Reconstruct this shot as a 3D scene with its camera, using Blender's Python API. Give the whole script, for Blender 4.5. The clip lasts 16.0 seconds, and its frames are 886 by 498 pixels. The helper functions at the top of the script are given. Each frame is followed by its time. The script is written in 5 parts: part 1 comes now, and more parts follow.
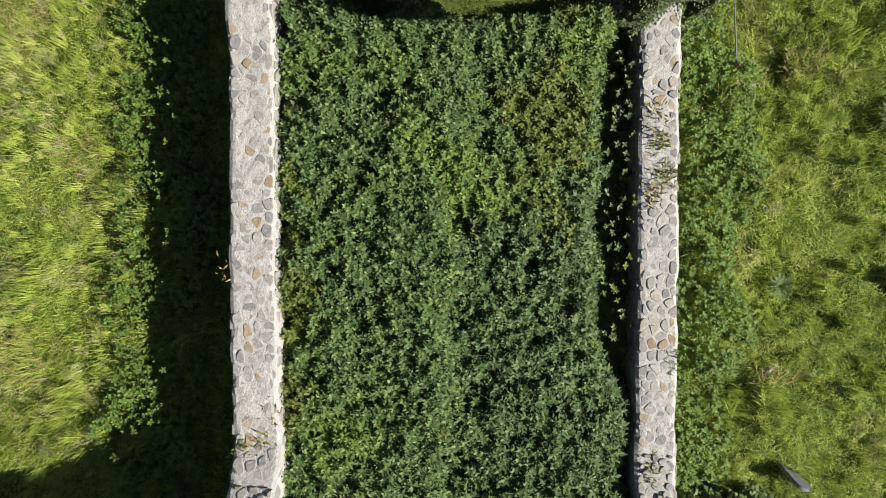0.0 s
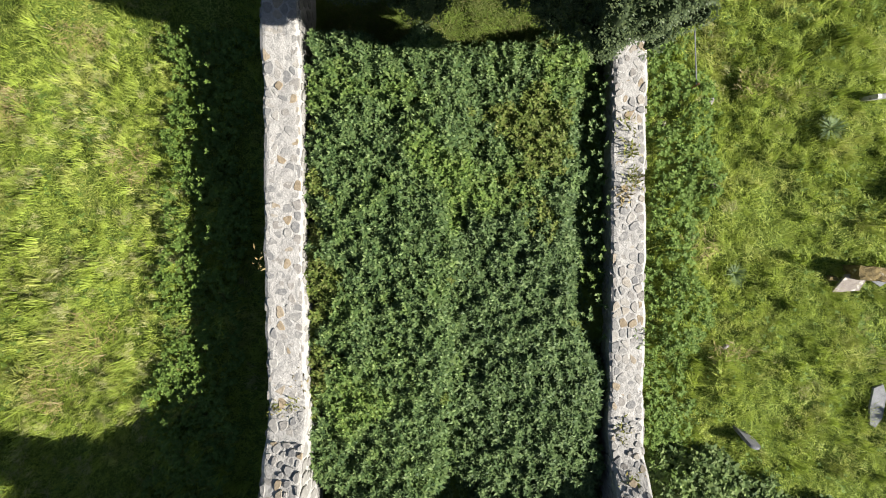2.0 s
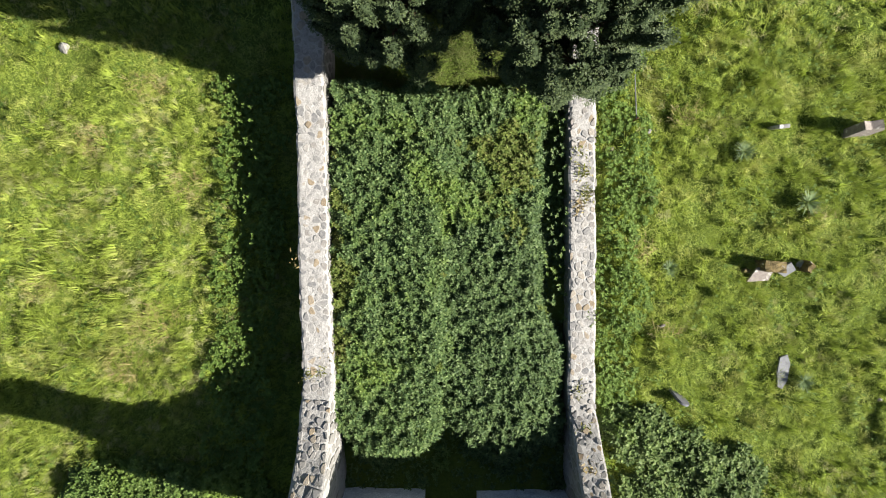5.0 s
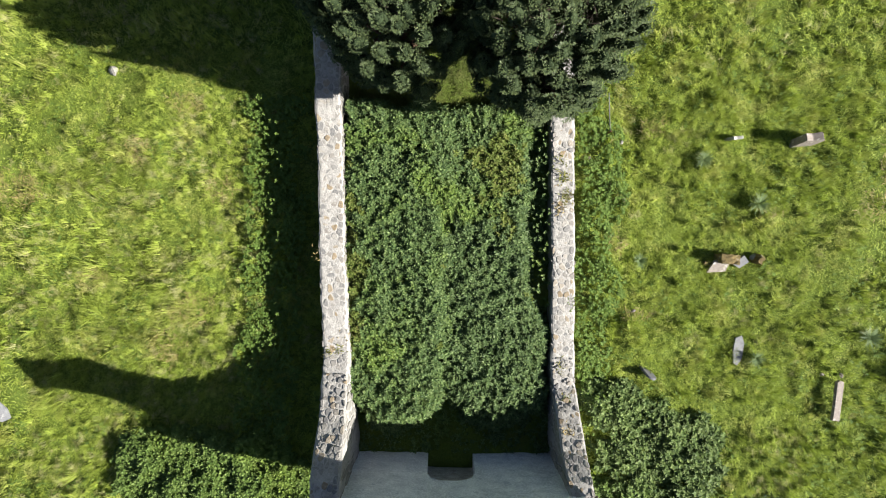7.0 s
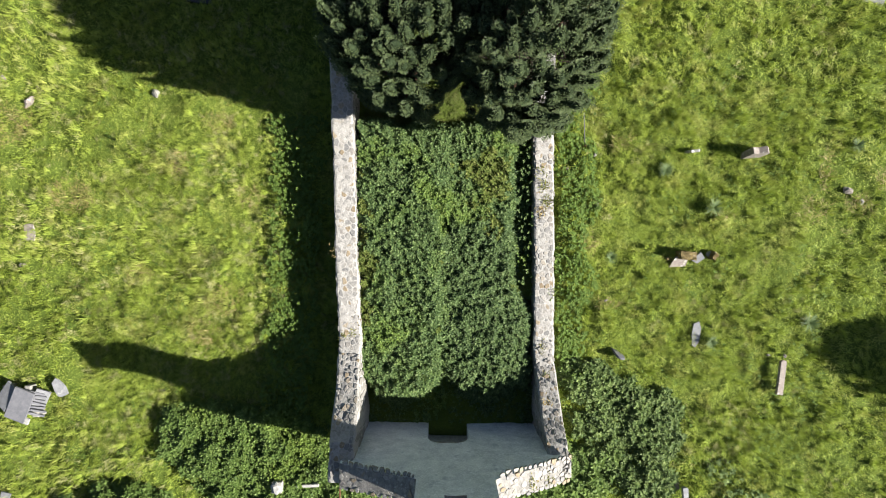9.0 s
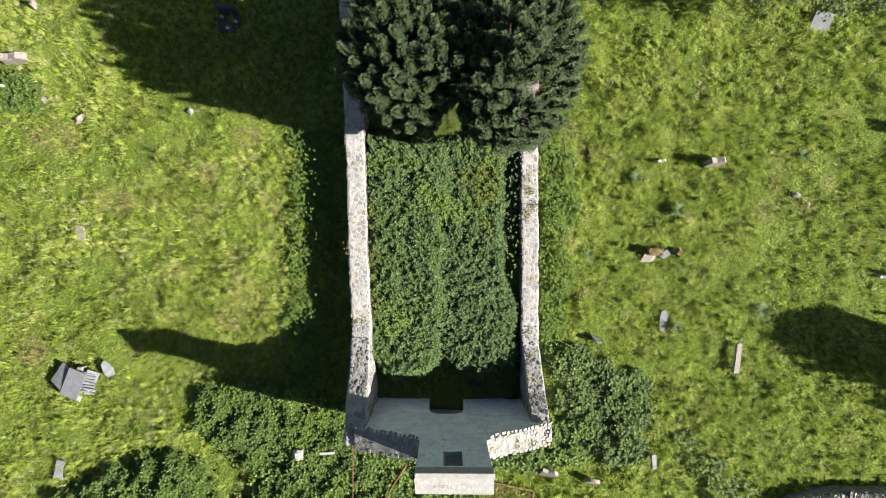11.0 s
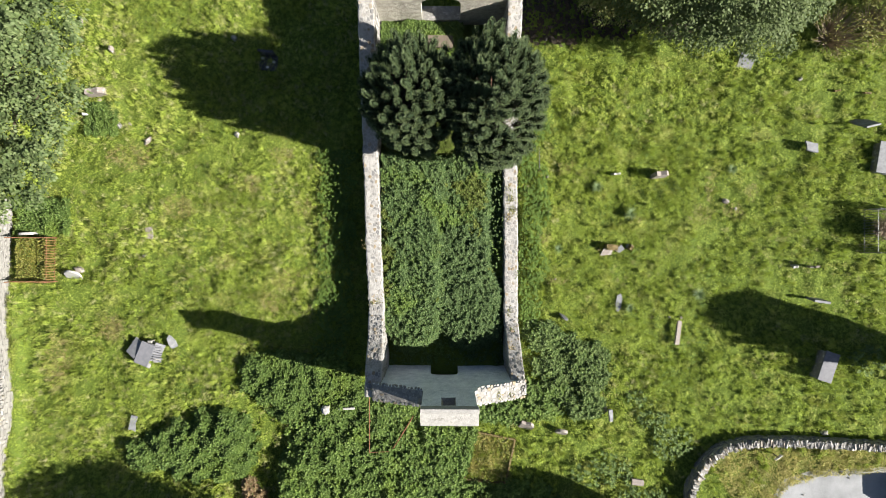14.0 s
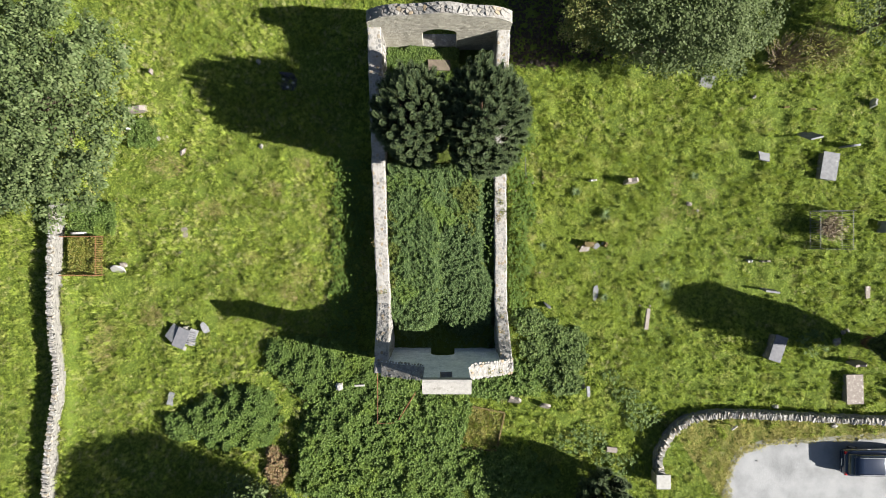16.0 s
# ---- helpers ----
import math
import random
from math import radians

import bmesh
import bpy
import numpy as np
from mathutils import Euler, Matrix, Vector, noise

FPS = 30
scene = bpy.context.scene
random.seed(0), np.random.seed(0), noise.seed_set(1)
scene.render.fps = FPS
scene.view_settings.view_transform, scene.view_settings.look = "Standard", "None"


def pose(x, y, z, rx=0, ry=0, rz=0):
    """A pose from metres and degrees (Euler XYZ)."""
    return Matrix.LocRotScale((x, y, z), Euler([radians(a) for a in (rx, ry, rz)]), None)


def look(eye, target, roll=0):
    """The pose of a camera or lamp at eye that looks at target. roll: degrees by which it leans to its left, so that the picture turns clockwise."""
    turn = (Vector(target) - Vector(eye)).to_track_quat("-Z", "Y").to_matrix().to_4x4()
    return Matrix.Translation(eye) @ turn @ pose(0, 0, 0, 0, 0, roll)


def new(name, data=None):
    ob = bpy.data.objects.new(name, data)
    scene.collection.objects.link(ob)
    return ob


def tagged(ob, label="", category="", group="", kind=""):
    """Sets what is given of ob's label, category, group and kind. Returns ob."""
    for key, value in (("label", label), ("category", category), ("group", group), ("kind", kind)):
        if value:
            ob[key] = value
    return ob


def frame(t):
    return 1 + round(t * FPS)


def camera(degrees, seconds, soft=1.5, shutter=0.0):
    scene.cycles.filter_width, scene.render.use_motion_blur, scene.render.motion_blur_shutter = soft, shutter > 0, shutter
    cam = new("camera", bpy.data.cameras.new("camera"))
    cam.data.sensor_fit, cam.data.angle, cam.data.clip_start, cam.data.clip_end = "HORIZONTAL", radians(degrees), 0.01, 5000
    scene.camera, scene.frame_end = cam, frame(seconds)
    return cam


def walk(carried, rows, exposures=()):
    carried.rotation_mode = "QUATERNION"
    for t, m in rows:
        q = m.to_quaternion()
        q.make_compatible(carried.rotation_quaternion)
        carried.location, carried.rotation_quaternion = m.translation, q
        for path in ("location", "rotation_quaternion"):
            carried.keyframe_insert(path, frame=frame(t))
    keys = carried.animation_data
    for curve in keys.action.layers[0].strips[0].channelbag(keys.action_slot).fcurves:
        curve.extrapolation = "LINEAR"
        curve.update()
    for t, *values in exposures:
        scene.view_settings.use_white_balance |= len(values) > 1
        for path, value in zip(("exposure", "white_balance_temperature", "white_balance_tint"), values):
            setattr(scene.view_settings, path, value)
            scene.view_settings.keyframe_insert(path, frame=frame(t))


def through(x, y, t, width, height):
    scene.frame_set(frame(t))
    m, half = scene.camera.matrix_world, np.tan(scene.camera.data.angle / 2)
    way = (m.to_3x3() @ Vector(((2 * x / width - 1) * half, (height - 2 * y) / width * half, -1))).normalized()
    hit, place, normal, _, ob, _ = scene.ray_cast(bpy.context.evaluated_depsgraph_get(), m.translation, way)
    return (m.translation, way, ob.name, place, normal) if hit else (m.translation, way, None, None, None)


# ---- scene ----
cam = camera(72.0, 16.0, soft=1.0)
# seconds, x, y, height, turn in degrees: a flying camera that looks straight down and climbs
PATH = [
    (0, -0.355, 0.888, 11.722, 1.49),
    (0.5, -0.353, 0.850, 12.021, 1.38),
    (1, -0.371, 0.822, 12.448, 1.36),
    (1.5, -0.390, 0.790, 12.986, 1.32),
    (2, -0.388, 0.755, 13.578, 1.33),
    (2.5, -0.372, 0.738, 14.153, 1.18),
    (3, -0.342, 0.740, 14.750, 0.97),
    (3.5, -0.298, 0.763, 15.349, 0.84),
    (4, -0.252, 0.807, 15.919, 0.90),
    (6.5, -0.228, 0.699, 18.959, 0.70),
    (7, -0.233, 0.652, 19.663, 0.71),
    (7.5, -0.214, 0.612, 20.425, 0.71),
    (8, -0.200, 0.594, 21.193, 0.69),
    (8.5, -0.184, 0.596, 21.963, 0.68),
    (9, -0.161, 0.587, 22.750, 0.62),
    (11.5, -0.111, 0.490, 26.959, 0.46),
    (12, -0.110, 0.504, 28.007, 0.45),
    (12.5, -0.096, 0.498, 29.060, 0.41),
    (13, -0.072, 0.461, 30.104, 0.38),
    (13.5, -0.040, 0.378, 31.163, 0.37),
    (14, -0.023, 0.297, 32.249, 0.37),
    (14.5, -0.014, 0.220, 33.368, 0.36),
    (15, 0.002, 0.166, 34.511, 0.35),
    (15.5, 0.031, 0.143, 35.661, 0.32),
    (16, 0.064, 0.127, 36.834, 0.30),
]
walk(cam, [(t, pose(x, y, h, 0, 0, turn)) for t, x, y, h, turn in PATH], [(0.0, 1.24), (1.0, 1.45), (2.0, 1.51), (4.0, 1.58), (8.0, 1.65), (13.0, 1.67), (16.0, 1.58)])

# ---- world, sun, exposure ----
SUN_FROM = Vector((13.2, -2.98, 8.45)).normalized()
SUN_UP = math.asin(SUN_FROM.z)
world = bpy.data.worlds.new("sky")
scene.world = world
world.use_nodes = True
wnt = world.node_tree
sky = wnt.nodes.new("ShaderNodeTexSky")
sky.sky_type = "NISHITA"
sky.sun_disc = False
sky.sun_elevation = SUN_UP
sky.sun_rotation = math.atan2(SUN_FROM.x, SUN_FROM.y)
wnt.nodes["Background"].inputs[1].default_value = 0.031
wnt.links.new(sky.outputs[0], wnt.nodes["Background"].inputs[0])
sun_data = bpy.data.lights.new("sun", "SUN")
sun_data.energy = 5.0
sun_data.angle = radians(0.5)
sun_data.color = (1.0, 0.95, 0.86)
sun = new("sun", sun_data)
sun.matrix_world = look(SUN_FROM * 60, (0, 0, 0))

# ---- small tools ----
rng = np.random.default_rng(7)
TABLES = [np.random.default_rng(50 + k).random((256, 256)) for k in range(6)]


def vnoise(x, y, size, k=0):
    """Smooth value noise, 0 to 1, with features of about that size in metres."""
    x, y = np.asarray(x, float) / size + 71.3, np.asarray(y, float) / size + 37.7
    i, j = np.floor(x).astype(int), np.floor(y).astype(int)
    u, v = x - i, y - j
    u, v = u * u * (3 - 2 * u), v * v * (3 - 2 * v)
    g = TABLES[k]
    a, b = g[i % 256, j % 256], g[(i + 1) % 256, j % 256]
    c, d = g[i % 256, (j + 1) % 256], g[(i + 1) % 256, (j + 1) % 256]
    return (a * (1 - u) + b * u) * (1 - v) + (c * (1 - u) + d * u) * v


def inside_church(x, y):
    return (x > -3.6) & (x < 3.6) & (y > -6.2) & (y < 12.5)


CAR_PARK = [(16.9, -30), (16.95, -16), (17.07, -14.09), (17.2, -12.72), (17.9, -11.76), (19.27, -11.28), (21.83, -11.06), (26.9, -10.8), (45, -10.6), (45, -30)]


def in_poly(x, y, poly):
    x, y = np.asarray(x, float), np.asarray(y, float)
    r = np.zeros(x.shape, bool)
    for (x0, y0), (x1, y1) in zip(poly, poly[1:] + poly[:1]):
        if y0 != y1:
            r ^= ((y0 > y) != (y1 > y)) & (x < (x1 - x0) * (y - y0) / (y1 - y0) + x0)
    return r


def on_verge(x, y):
    """The strip of dry grass between the boundary wall and the gravel."""
    return (x + 0.75 * (y + 10) > 13.3) & (y < -9.95) & (x > 13)


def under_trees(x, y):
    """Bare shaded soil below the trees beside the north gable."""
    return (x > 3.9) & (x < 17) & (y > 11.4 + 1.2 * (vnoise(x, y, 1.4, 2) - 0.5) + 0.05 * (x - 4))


def gz(x, y):
    """Height of the ground."""
    x, y = np.asarray(x, float), np.asarray(y, float)
    z = -0.0146 * np.clip(y, -40, 40)
    rough = np.where((x > 15.5) & (y < -9.8), 0.0, 1.0) * np.where((abs(x) < 32) & (abs(y) < 22), 1.0, 0.0)
    z = z + rough * (0.16 * (vnoise(x, y, 1.3, 1) - 0.5) + 0.19 * (vnoise(x, y, 0.55, 2) - 0.5))
    z = z + np.where(y < -2.2, 0.4, 0.0) * np.exp(-((x + 22.45) / 0.4) ** 2)
    return z + np.where(inside_church(x, y), 0.25, 0.0)


def gh(x, y):
    return float(gz(x, y))


def np_mesh(name, verts, faces, smooth=False):
    """A mesh from arrays: verts (n, 3), faces (m, k)."""
    verts, faces = np.asarray(verts, np.float32), np.asarray(faces, np.int32)
    me = bpy.data.meshes.new(name)
    me.vertices.add(len(verts))
    me.vertices.foreach_set("co", verts.ravel())
    me.loops.add(faces.size)
    me.loops.foreach_set("vertex_index", faces.ravel())
    me.polygons.add(len(faces))
    me.polygons.foreach_set("loop_start", np.arange(0, faces.size, faces.shape[1], dtype=np.int32))
    if smooth:
        me.polygons.foreach_set("use_smooth", np.ones(len(faces), bool))
    me.update()
    me.validate()
    return me


def put(name, me, material, parent=None, label=""):
    me.materials.append(material)
    ob = new(name, me)
    if parent:
        ob.parent = parent
    if label:
        tagged(ob, label)
    return ob


def part(name, bm, material, parent=None, label="", smooth=False):
    me = bpy.data.meshes.new(name)
    bmesh.ops.recalc_face_normals(bm, faces=bm.faces[:])
    if smooth:
        for f in bm.faces:
            f.smooth = True
    bm.to_mesh(me)
    bm.free()
    return put(name, me, material, parent, label)


def thing(name, m, label, category, group="", kind=""):
    ob = new(name)
    ob.empty_display_size = 0.1
    ob.matrix_basis = m
    return tagged(ob, label, category, group, kind)


def on_ground(x, y, turn=0, sink=0.0):
    return pose(x, y, gh(x, y) - sink, 0, 0, turn)


def block(size, centre=(0, 0, 0), bevel=0.01, jitter=0.0, cuts=0, seed=0, m=None):
    """A bmesh box with worn edges."""
    bm = bmesh.new()
    bmesh.ops.create_cube(bm, size=1)
    for v in bm.verts:
        v.co = Vector((v.co.x * size[0], v.co.y * size[1], v.co.z * size[2]))
    if cuts:
        bmesh.ops.subdivide_edges(bm, edges=bm.edges[:], cuts=cuts, use_grid_fill=True)
    elif bevel:
        bmesh.ops.bevel(bm, geom=bm.edges[:], offset=bevel, segments=1 if jitter else 2, affect="EDGES", profile=0.6)
    rnd = random.Random(seed)
    for v in bm.verts:
        v.co += Vector((rnd.uniform(-1, 1), rnd.uniform(-1, 1), rnd.uniform(-1, 1))) * jitter
        v.co += Vector(centre)
    if m is not None:
        bm.transform(m)
    return bm


def lump(size, seed, sub=2, rough=0.25):
    """An uneven boulder."""
    bm = bmesh.new()
    bmesh.ops.create_icosphere(bm, subdivisions=sub, radius=1)
    for v in bm.verts:
        n = noise.noise(v.co * 1.3 + Vector((seed * 3.7, 0, 0)))
        f = 1 + rough * n * 2
        v.co = Vector((v.co.x * size[0] * f, v.co.y * size[1] * f, v.co.z * size[2] * f))
    return bm


def tube(points, radii, sides=6):
    """A tapered tube along points."""
    bm = bmesh.new()
    rings = []
    pts = [Vector(p) for p in points]
    for k, p in enumerate(pts):
        d = (pts[min(k + 1, len(pts) - 1)] - pts[max(k - 1, 0)]).normalized()
        a = d.orthogonal().normalized()
        b = d.cross(a)
        rings.append([bm.verts.new(p + (a * math.cos(t) + b * math.sin(t)) * radii[k]) for t in (2 * math.pi * s / sides for s in range(sides))])
    for r0, r1 in zip(rings, rings[1:]):
        best = min(range(sides), key=lambda o: sum((r0[s].co - r1[(s + o) % sides].co).length for s in range(sides)))
        for s in range(sides):
            bm.faces.new((r0[s], r0[(s + 1) % sides], r1[(s + 1 + best) % sides], r1[(s + best) % sides]))
    bm.faces.new(rings[0])
    bm.faces.new(rings[-1])
    return bm


def extrude_outline(outline, y0, y1, bevel=0.012):
    """A slab from an outline of (x, z) points, from y0 to y1."""
    bm = bmesh.new()
    face = bm.faces.new([bm.verts.new((x, y0, z)) for x, z in outline])
    got = bmesh.ops.extrude_face_region(bm, geom=[face])
    bmesh.ops.translate(bm, verts=[v for v in got["geom"] if isinstance(v, bmesh.types.BMVert)], vec=(0, y1 - y0, 0))
    if bevel:
        bmesh.ops.bevel(bm, geom=[e for e in bm.edges if len(e.link_faces) == 2 and e.calc_face_angle() > 0.6], offset=bevel, segments=2, affect="EDGES")
    return bm


# ---- materials ----
def material(name, build):
    m = bpy.data.materials.new(name)
    m.use_nodes = True
    nt = m.node_tree
    bsdf = nt.nodes["Principled BSDF"]
    build(nt, bsdf)
    return m


def node(nt, kind, **values):
    n = nt.nodes.new(kind)
    for key, value in values.items():
        n.inputs[key].default_value = value
    return n


def noise_of(nt, scale, detail=4.0, rough=0.6, stretch=(1, 1, 1)):
    pos = nt.nodes.new("ShaderNodeNewGeometry")
    mp = nt.nodes.new("ShaderNodeMapping")
    mp.inputs["Scale"].default_value = stretch
    nt.links.new(pos.outputs["Position"], mp.inputs["Vector"])
    n = node(nt, "ShaderNodeTexNoise", Scale=scale, Detail=detail, Roughness=rough)
    nt.links.new(mp.outputs[0], n.inputs["Vector"])
    return n.outputs["Fac"]


def ramp(nt, fac, stops):
    r = nt.nodes.new("ShaderNodeValToRGB")
    els = r.color_ramp.elements
    while len(els) < len(stops):
        els.new(0.5)
    for e, (p, c) in zip(els, stops):
        e.position, e.color = p, (*c, 1)
    nt.links.new(fac, r.inputs[0])
    return r.outputs[0]


def mixed(nt, fac, a, b, mode="MIX"):
    n = nt.nodes.new("ShaderNodeMix")
    n.data_type, n.blend_type = "RGBA", mode
    for value, slot in ((fac, 0), (a, 6), (b, 7)):
        if isinstance(value, (int, float)):
            n.inputs[slot].default_value = value
        elif isinstance(value, tuple):
            n.inputs[slot].default_value = (*value, 1)
        else:
            nt.links.new(value, n.inputs[slot])
    return n.outputs[2]


def bump(nt, bsdf, height, strength=0.5, distance=0.02):
    b = node(nt, "ShaderNodeBump", Strength=strength, Distance=distance)
    nt.links.new(height, b.inputs["Height"])
    nt.links.new(b.outputs[0], bsdf.inputs["Normal"])


def mineral(name, dark, light, spot=None, scale=6.0, rough=0.9, relief=0.5, stretch=(1, 1, 1), per_piece=0.0, spot_at=0.62, crisp=0.0):
    """Stone, mortar, render: two scales of mottling, lichen spots, relief."""
    def build(nt, bsdf):
        col = ramp(nt, noise_of(nt, scale, 6, 0.65, stretch), [(0.3 + crisp, dark), (0.7 - crisp, light)])
        fine = noise_of(nt, scale * 9, 3, 0.7, stretch)
        col = mixed(nt, 0.45, col, ramp(nt, fine, [(0.3 + crisp, tuple(c * 0.45 for c in dark)), (0.75 - crisp, light)]), "MIX")
        if per_piece:
            info = nt.nodes.new("ShaderNodeObjectInfo")
            tone = ramp(nt, info.outputs["Random"], [(0.0, (0.55, 0.54, 0.53)), (0.45, (0.85, 0.82, 0.78)), (0.7, (1.0, 0.97, 0.92)), (0.88, (0.95, 0.78, 0.55)), (1.0, (0.7, 0.72, 0.74))])
            col = mixed(nt, per_piece, col, tone, "MULTIPLY")
        if spot:
            patch = ramp(nt, noise_of(nt, scale * 0.6, 5, 0.75), [(spot_at, (0, 0, 0)), (spot_at + 0.06, (1, 1, 1))])
            col = mixed(nt, patch, col, spot)
        nt.links.new(col, bsdf.inputs["Base Color"])
        bsdf.inputs["Roughness"].default_value = rough
        bsdf.inputs["Specular IOR Level"].default_value = 0.25
        bump(nt, bsdf, noise_of(nt, scale * 3, 6, 0.7, stretch), relief, 0.03)
    return material(name, build)


def foliage(name, colours, patch_colours=None, patch=1.5, patch_from=0.5, rough=0.55, through=0.25, spec=0.3, tone_scale=2.3, tone_low=0.66, tone_high=1.18):
    """Leaves: each leaf its own tone, broad patches, light shining through."""
    def build(nt, bsdf):
        geo = nt.nodes.new("ShaderNodeNewGeometry")
        col = ramp(nt, geo.outputs["Random Per Island"], [(k / max(1, len(colours) - 1), c) for k, c in enumerate(colours)])
        if patch_colours:
            other = ramp(nt, geo.outputs["Random Per Island"], [(k / max(1, len(patch_colours) - 1), c) for k, c in enumerate(patch_colours)])
            where = ramp(nt, noise_of(nt, 1 / patch, 4, 0.6), [(patch_from, (0, 0, 0)), (patch_from + 0.16, (1, 1, 1))])
            col = mixed(nt, where, col, other)
        tone = ramp(nt, noise_of(nt, tone_scale, 4, 0.65), [(0.32, (tone_low, tone_low * 1.04, tone_low)), (0.68, (tone_high * 1.02, tone_high, tone_high * 0.94))])
        col = mixed(nt, 1.0, col, tone, "MULTIPLY")
        nt.links.new(col, bsdf.inputs["Base Color"])
        bsdf.inputs["Roughness"].default_value = rough
        bsdf.inputs["Specular IOR Level"].default_value = spec
        tr = nt.nodes.new("ShaderNodeBsdfTranslucent")
        nt.links.new(col, tr.inputs["Color"])
        mix = nt.nodes.new("ShaderNodeMixShader")
        mix.inputs[0].default_value = through
        nt.links.new(bsdf.outputs[0], mix.inputs[1])
        nt.links.new(tr.outputs[0], mix.inputs[2])
        nt.links.new(mix.outputs[0], nt.nodes["Material Output"].inputs["Surface"])
    return material(name, build)


def plain(name, colour, rough=0.5, metal=0.0, wear=None, scale=20.0, coat=0.0):
    def build(nt, bsdf):
        other = wear or tuple(c * 0.8 for c in colour)
        col = ramp(nt, noise_of(nt, scale, 5, 0.7), [(0.4, colour), (0.7, other)])
        nt.links.new(col, bsdf.inputs["Base Color"])
        bsdf.inputs["Roughness"].default_value = rough
        bsdf.inputs["Metallic"].default_value = metal
        bsdf.inputs["Coat Weight"].default_value = coat
    return material(name, build)


M_MORTAR = mineral("lime_mortar", (0.26, 0.25, 0.238), (0.45, 0.437, 0.417), spot=(0.20, 0.188, 0.172), scale=5, relief=0.8, spot_at=0.6)


def build_cobble(nt, bsdf):
    """Bedded wall stones: each its own grey, brown or ochre, with pale lime smeared over parts of it."""
    info = nt.nodes.new("ShaderNodeObjectInfo")
    tone = ramp(nt, info.outputs["Random"], [(0.0, (0.17, 0.17, 0.172)), (0.25, (0.22, 0.217, 0.212)), (0.5, (0.28, 0.273, 0.26)), (0.66, (0.225, 0.212, 0.198)), (0.8, (0.32, 0.308, 0.288)), (0.92, (0.25, 0.205, 0.145)), (1.0, (0.22, 0.175, 0.12))])
    col = mixed(nt, 1.0, tone, ramp(nt, noise_of(nt, 14, 5, 0.7), [(0.3, (0.72, 0.72, 0.74)), (0.7, (1.2, 1.18, 1.14))]), "MULTIPLY")
    col = mixed(nt, ramp(nt, noise_of(nt, 7, 6, 0.75), [(0.56, (0, 0, 0)), (0.7, (0.6, 0.6, 0.6))]), col, (0.38, 0.37, 0.352))
    nt.links.new(col, bsdf.inputs["Base Color"])
    bsdf.inputs["Roughness"].default_value = 0.9
    bsdf.inputs["Specular IOR Level"].default_value = 0.25
    bump(nt, bsdf, noise_of(nt, 22, 6, 0.7), 0.7, 0.02)


M_COBBLE = material("bedded_cobble", build_cobble)
M_CORE = mineral("rubble_core", (0.20, 0.19, 0.18), (0.46, 0.44, 0.41), spot=(0.55, 0.53, 0.50), scale=4, relief=0.8)

M_OLD_MORTAR = mineral("old_mortar", (0.15, 0.145, 0.135), (0.29, 0.28, 0.265), spot=(0.36, 0.348, 0.33), scale=7, relief=1.0, spot_at=0.56, crisp=0.06)
M_RENDER = mineral("weathered_render", (0.58, 0.61, 0.67), (0.91, 0.93, 0.96), spot=(0.44, 0.475, 0.54), scale=2.6, relief=1.0, stretch=(0.9, 1, 1), spot_at=0.6, crisp=0.07)
M_RENDER_WARM = mineral("warm_render", (0.30, 0.28, 0.235), (0.56, 0.535, 0.47), spot=(0.24, 0.22, 0.19), scale=3.2, relief=1.0, stretch=(1, 1, 1.3), spot_at=0.6, crisp=0.08)
M_FIELD = mineral("field_stone", (0.22, 0.22, 0.21), (0.42, 0.41, 0.39), spot=(0.50, 0.49, 0.47), scale=6, relief=0.5, per_piece=0.8)
M_COPING = mineral("coping_stone", (0.22, 0.22, 0.215), (0.40, 0.395, 0.38), spot=(0.47, 0.465, 0.45), scale=8, relief=0.5, per_piece=0.8, spot_at=0.55)
M_GREY_SLAB = mineral("grey_slab", (0.125, 0.13, 0.14), (0.25, 0.255, 0.27), spot=(0.38, 0.38, 0.365), scale=4, relief=0.3, rough=0.7, spot_at=0.64, crisp=0.05)
M_SLATE = mineral("dark_slate", (0.09, 0.095, 0.11), (0.2, 0.2, 0.22), spot=(0.5, 0.5, 0.48), scale=5, relief=0.25, rough=0.6, spot_at=0.68)
M_BROWN_SLAB = mineral("brown_slab", (0.10, 0.08, 0.06), (0.21, 0.175, 0.135), spot=(0.28, 0.25, 0.2), scale=4, relief=0.4)
M_WORN_SLAB = mineral("worn_slab", (0.18, 0.185, 0.195), (0.30, 0.305, 0.32), spot=(0.38, 0.37, 0.35), scale=5, relief=0.3, spot_at=0.62, crisp=0.05)
M_PALE_SLAB = mineral("pale_slab", (0.28, 0.275, 0.265), (0.44, 0.435, 0.42), spot=(0.20, 0.18, 0.14), scale=5, relief=0.25)
M_LICHEN_SLAB = mineral("lichened_slab", (0.18, 0.155, 0.14), (0.30, 0.265, 0.24), spot=(0.48, 0.46, 0.43), scale=9, relief=0.35, spot_at=0.57, crisp=0.06)
M_MOSSY = mineral("mossy_stone", (0.07, 0.055, 0.025), (0.22, 0.165, 0.07), spot=(0.40, 0.37, 0.31), scale=7, relief=1.0, spot_at=0.6, crisp=0.08)
M_POLISHED = mineral("polished_granite", (0.03, 0.03, 0.035), (0.09, 0.09, 0.1), scale=30, relief=0.02, rough=0.25)
M_RUST = plain("rusted_iron", (0.14, 0.06, 0.03), 0.85, 0.2, (0.26, 0.12, 0.06), 25)
M_IRON = plain("painted_iron", (0.22, 0.23, 0.23), 0.6, 0.3, (0.09, 0.08, 0.07), 25)
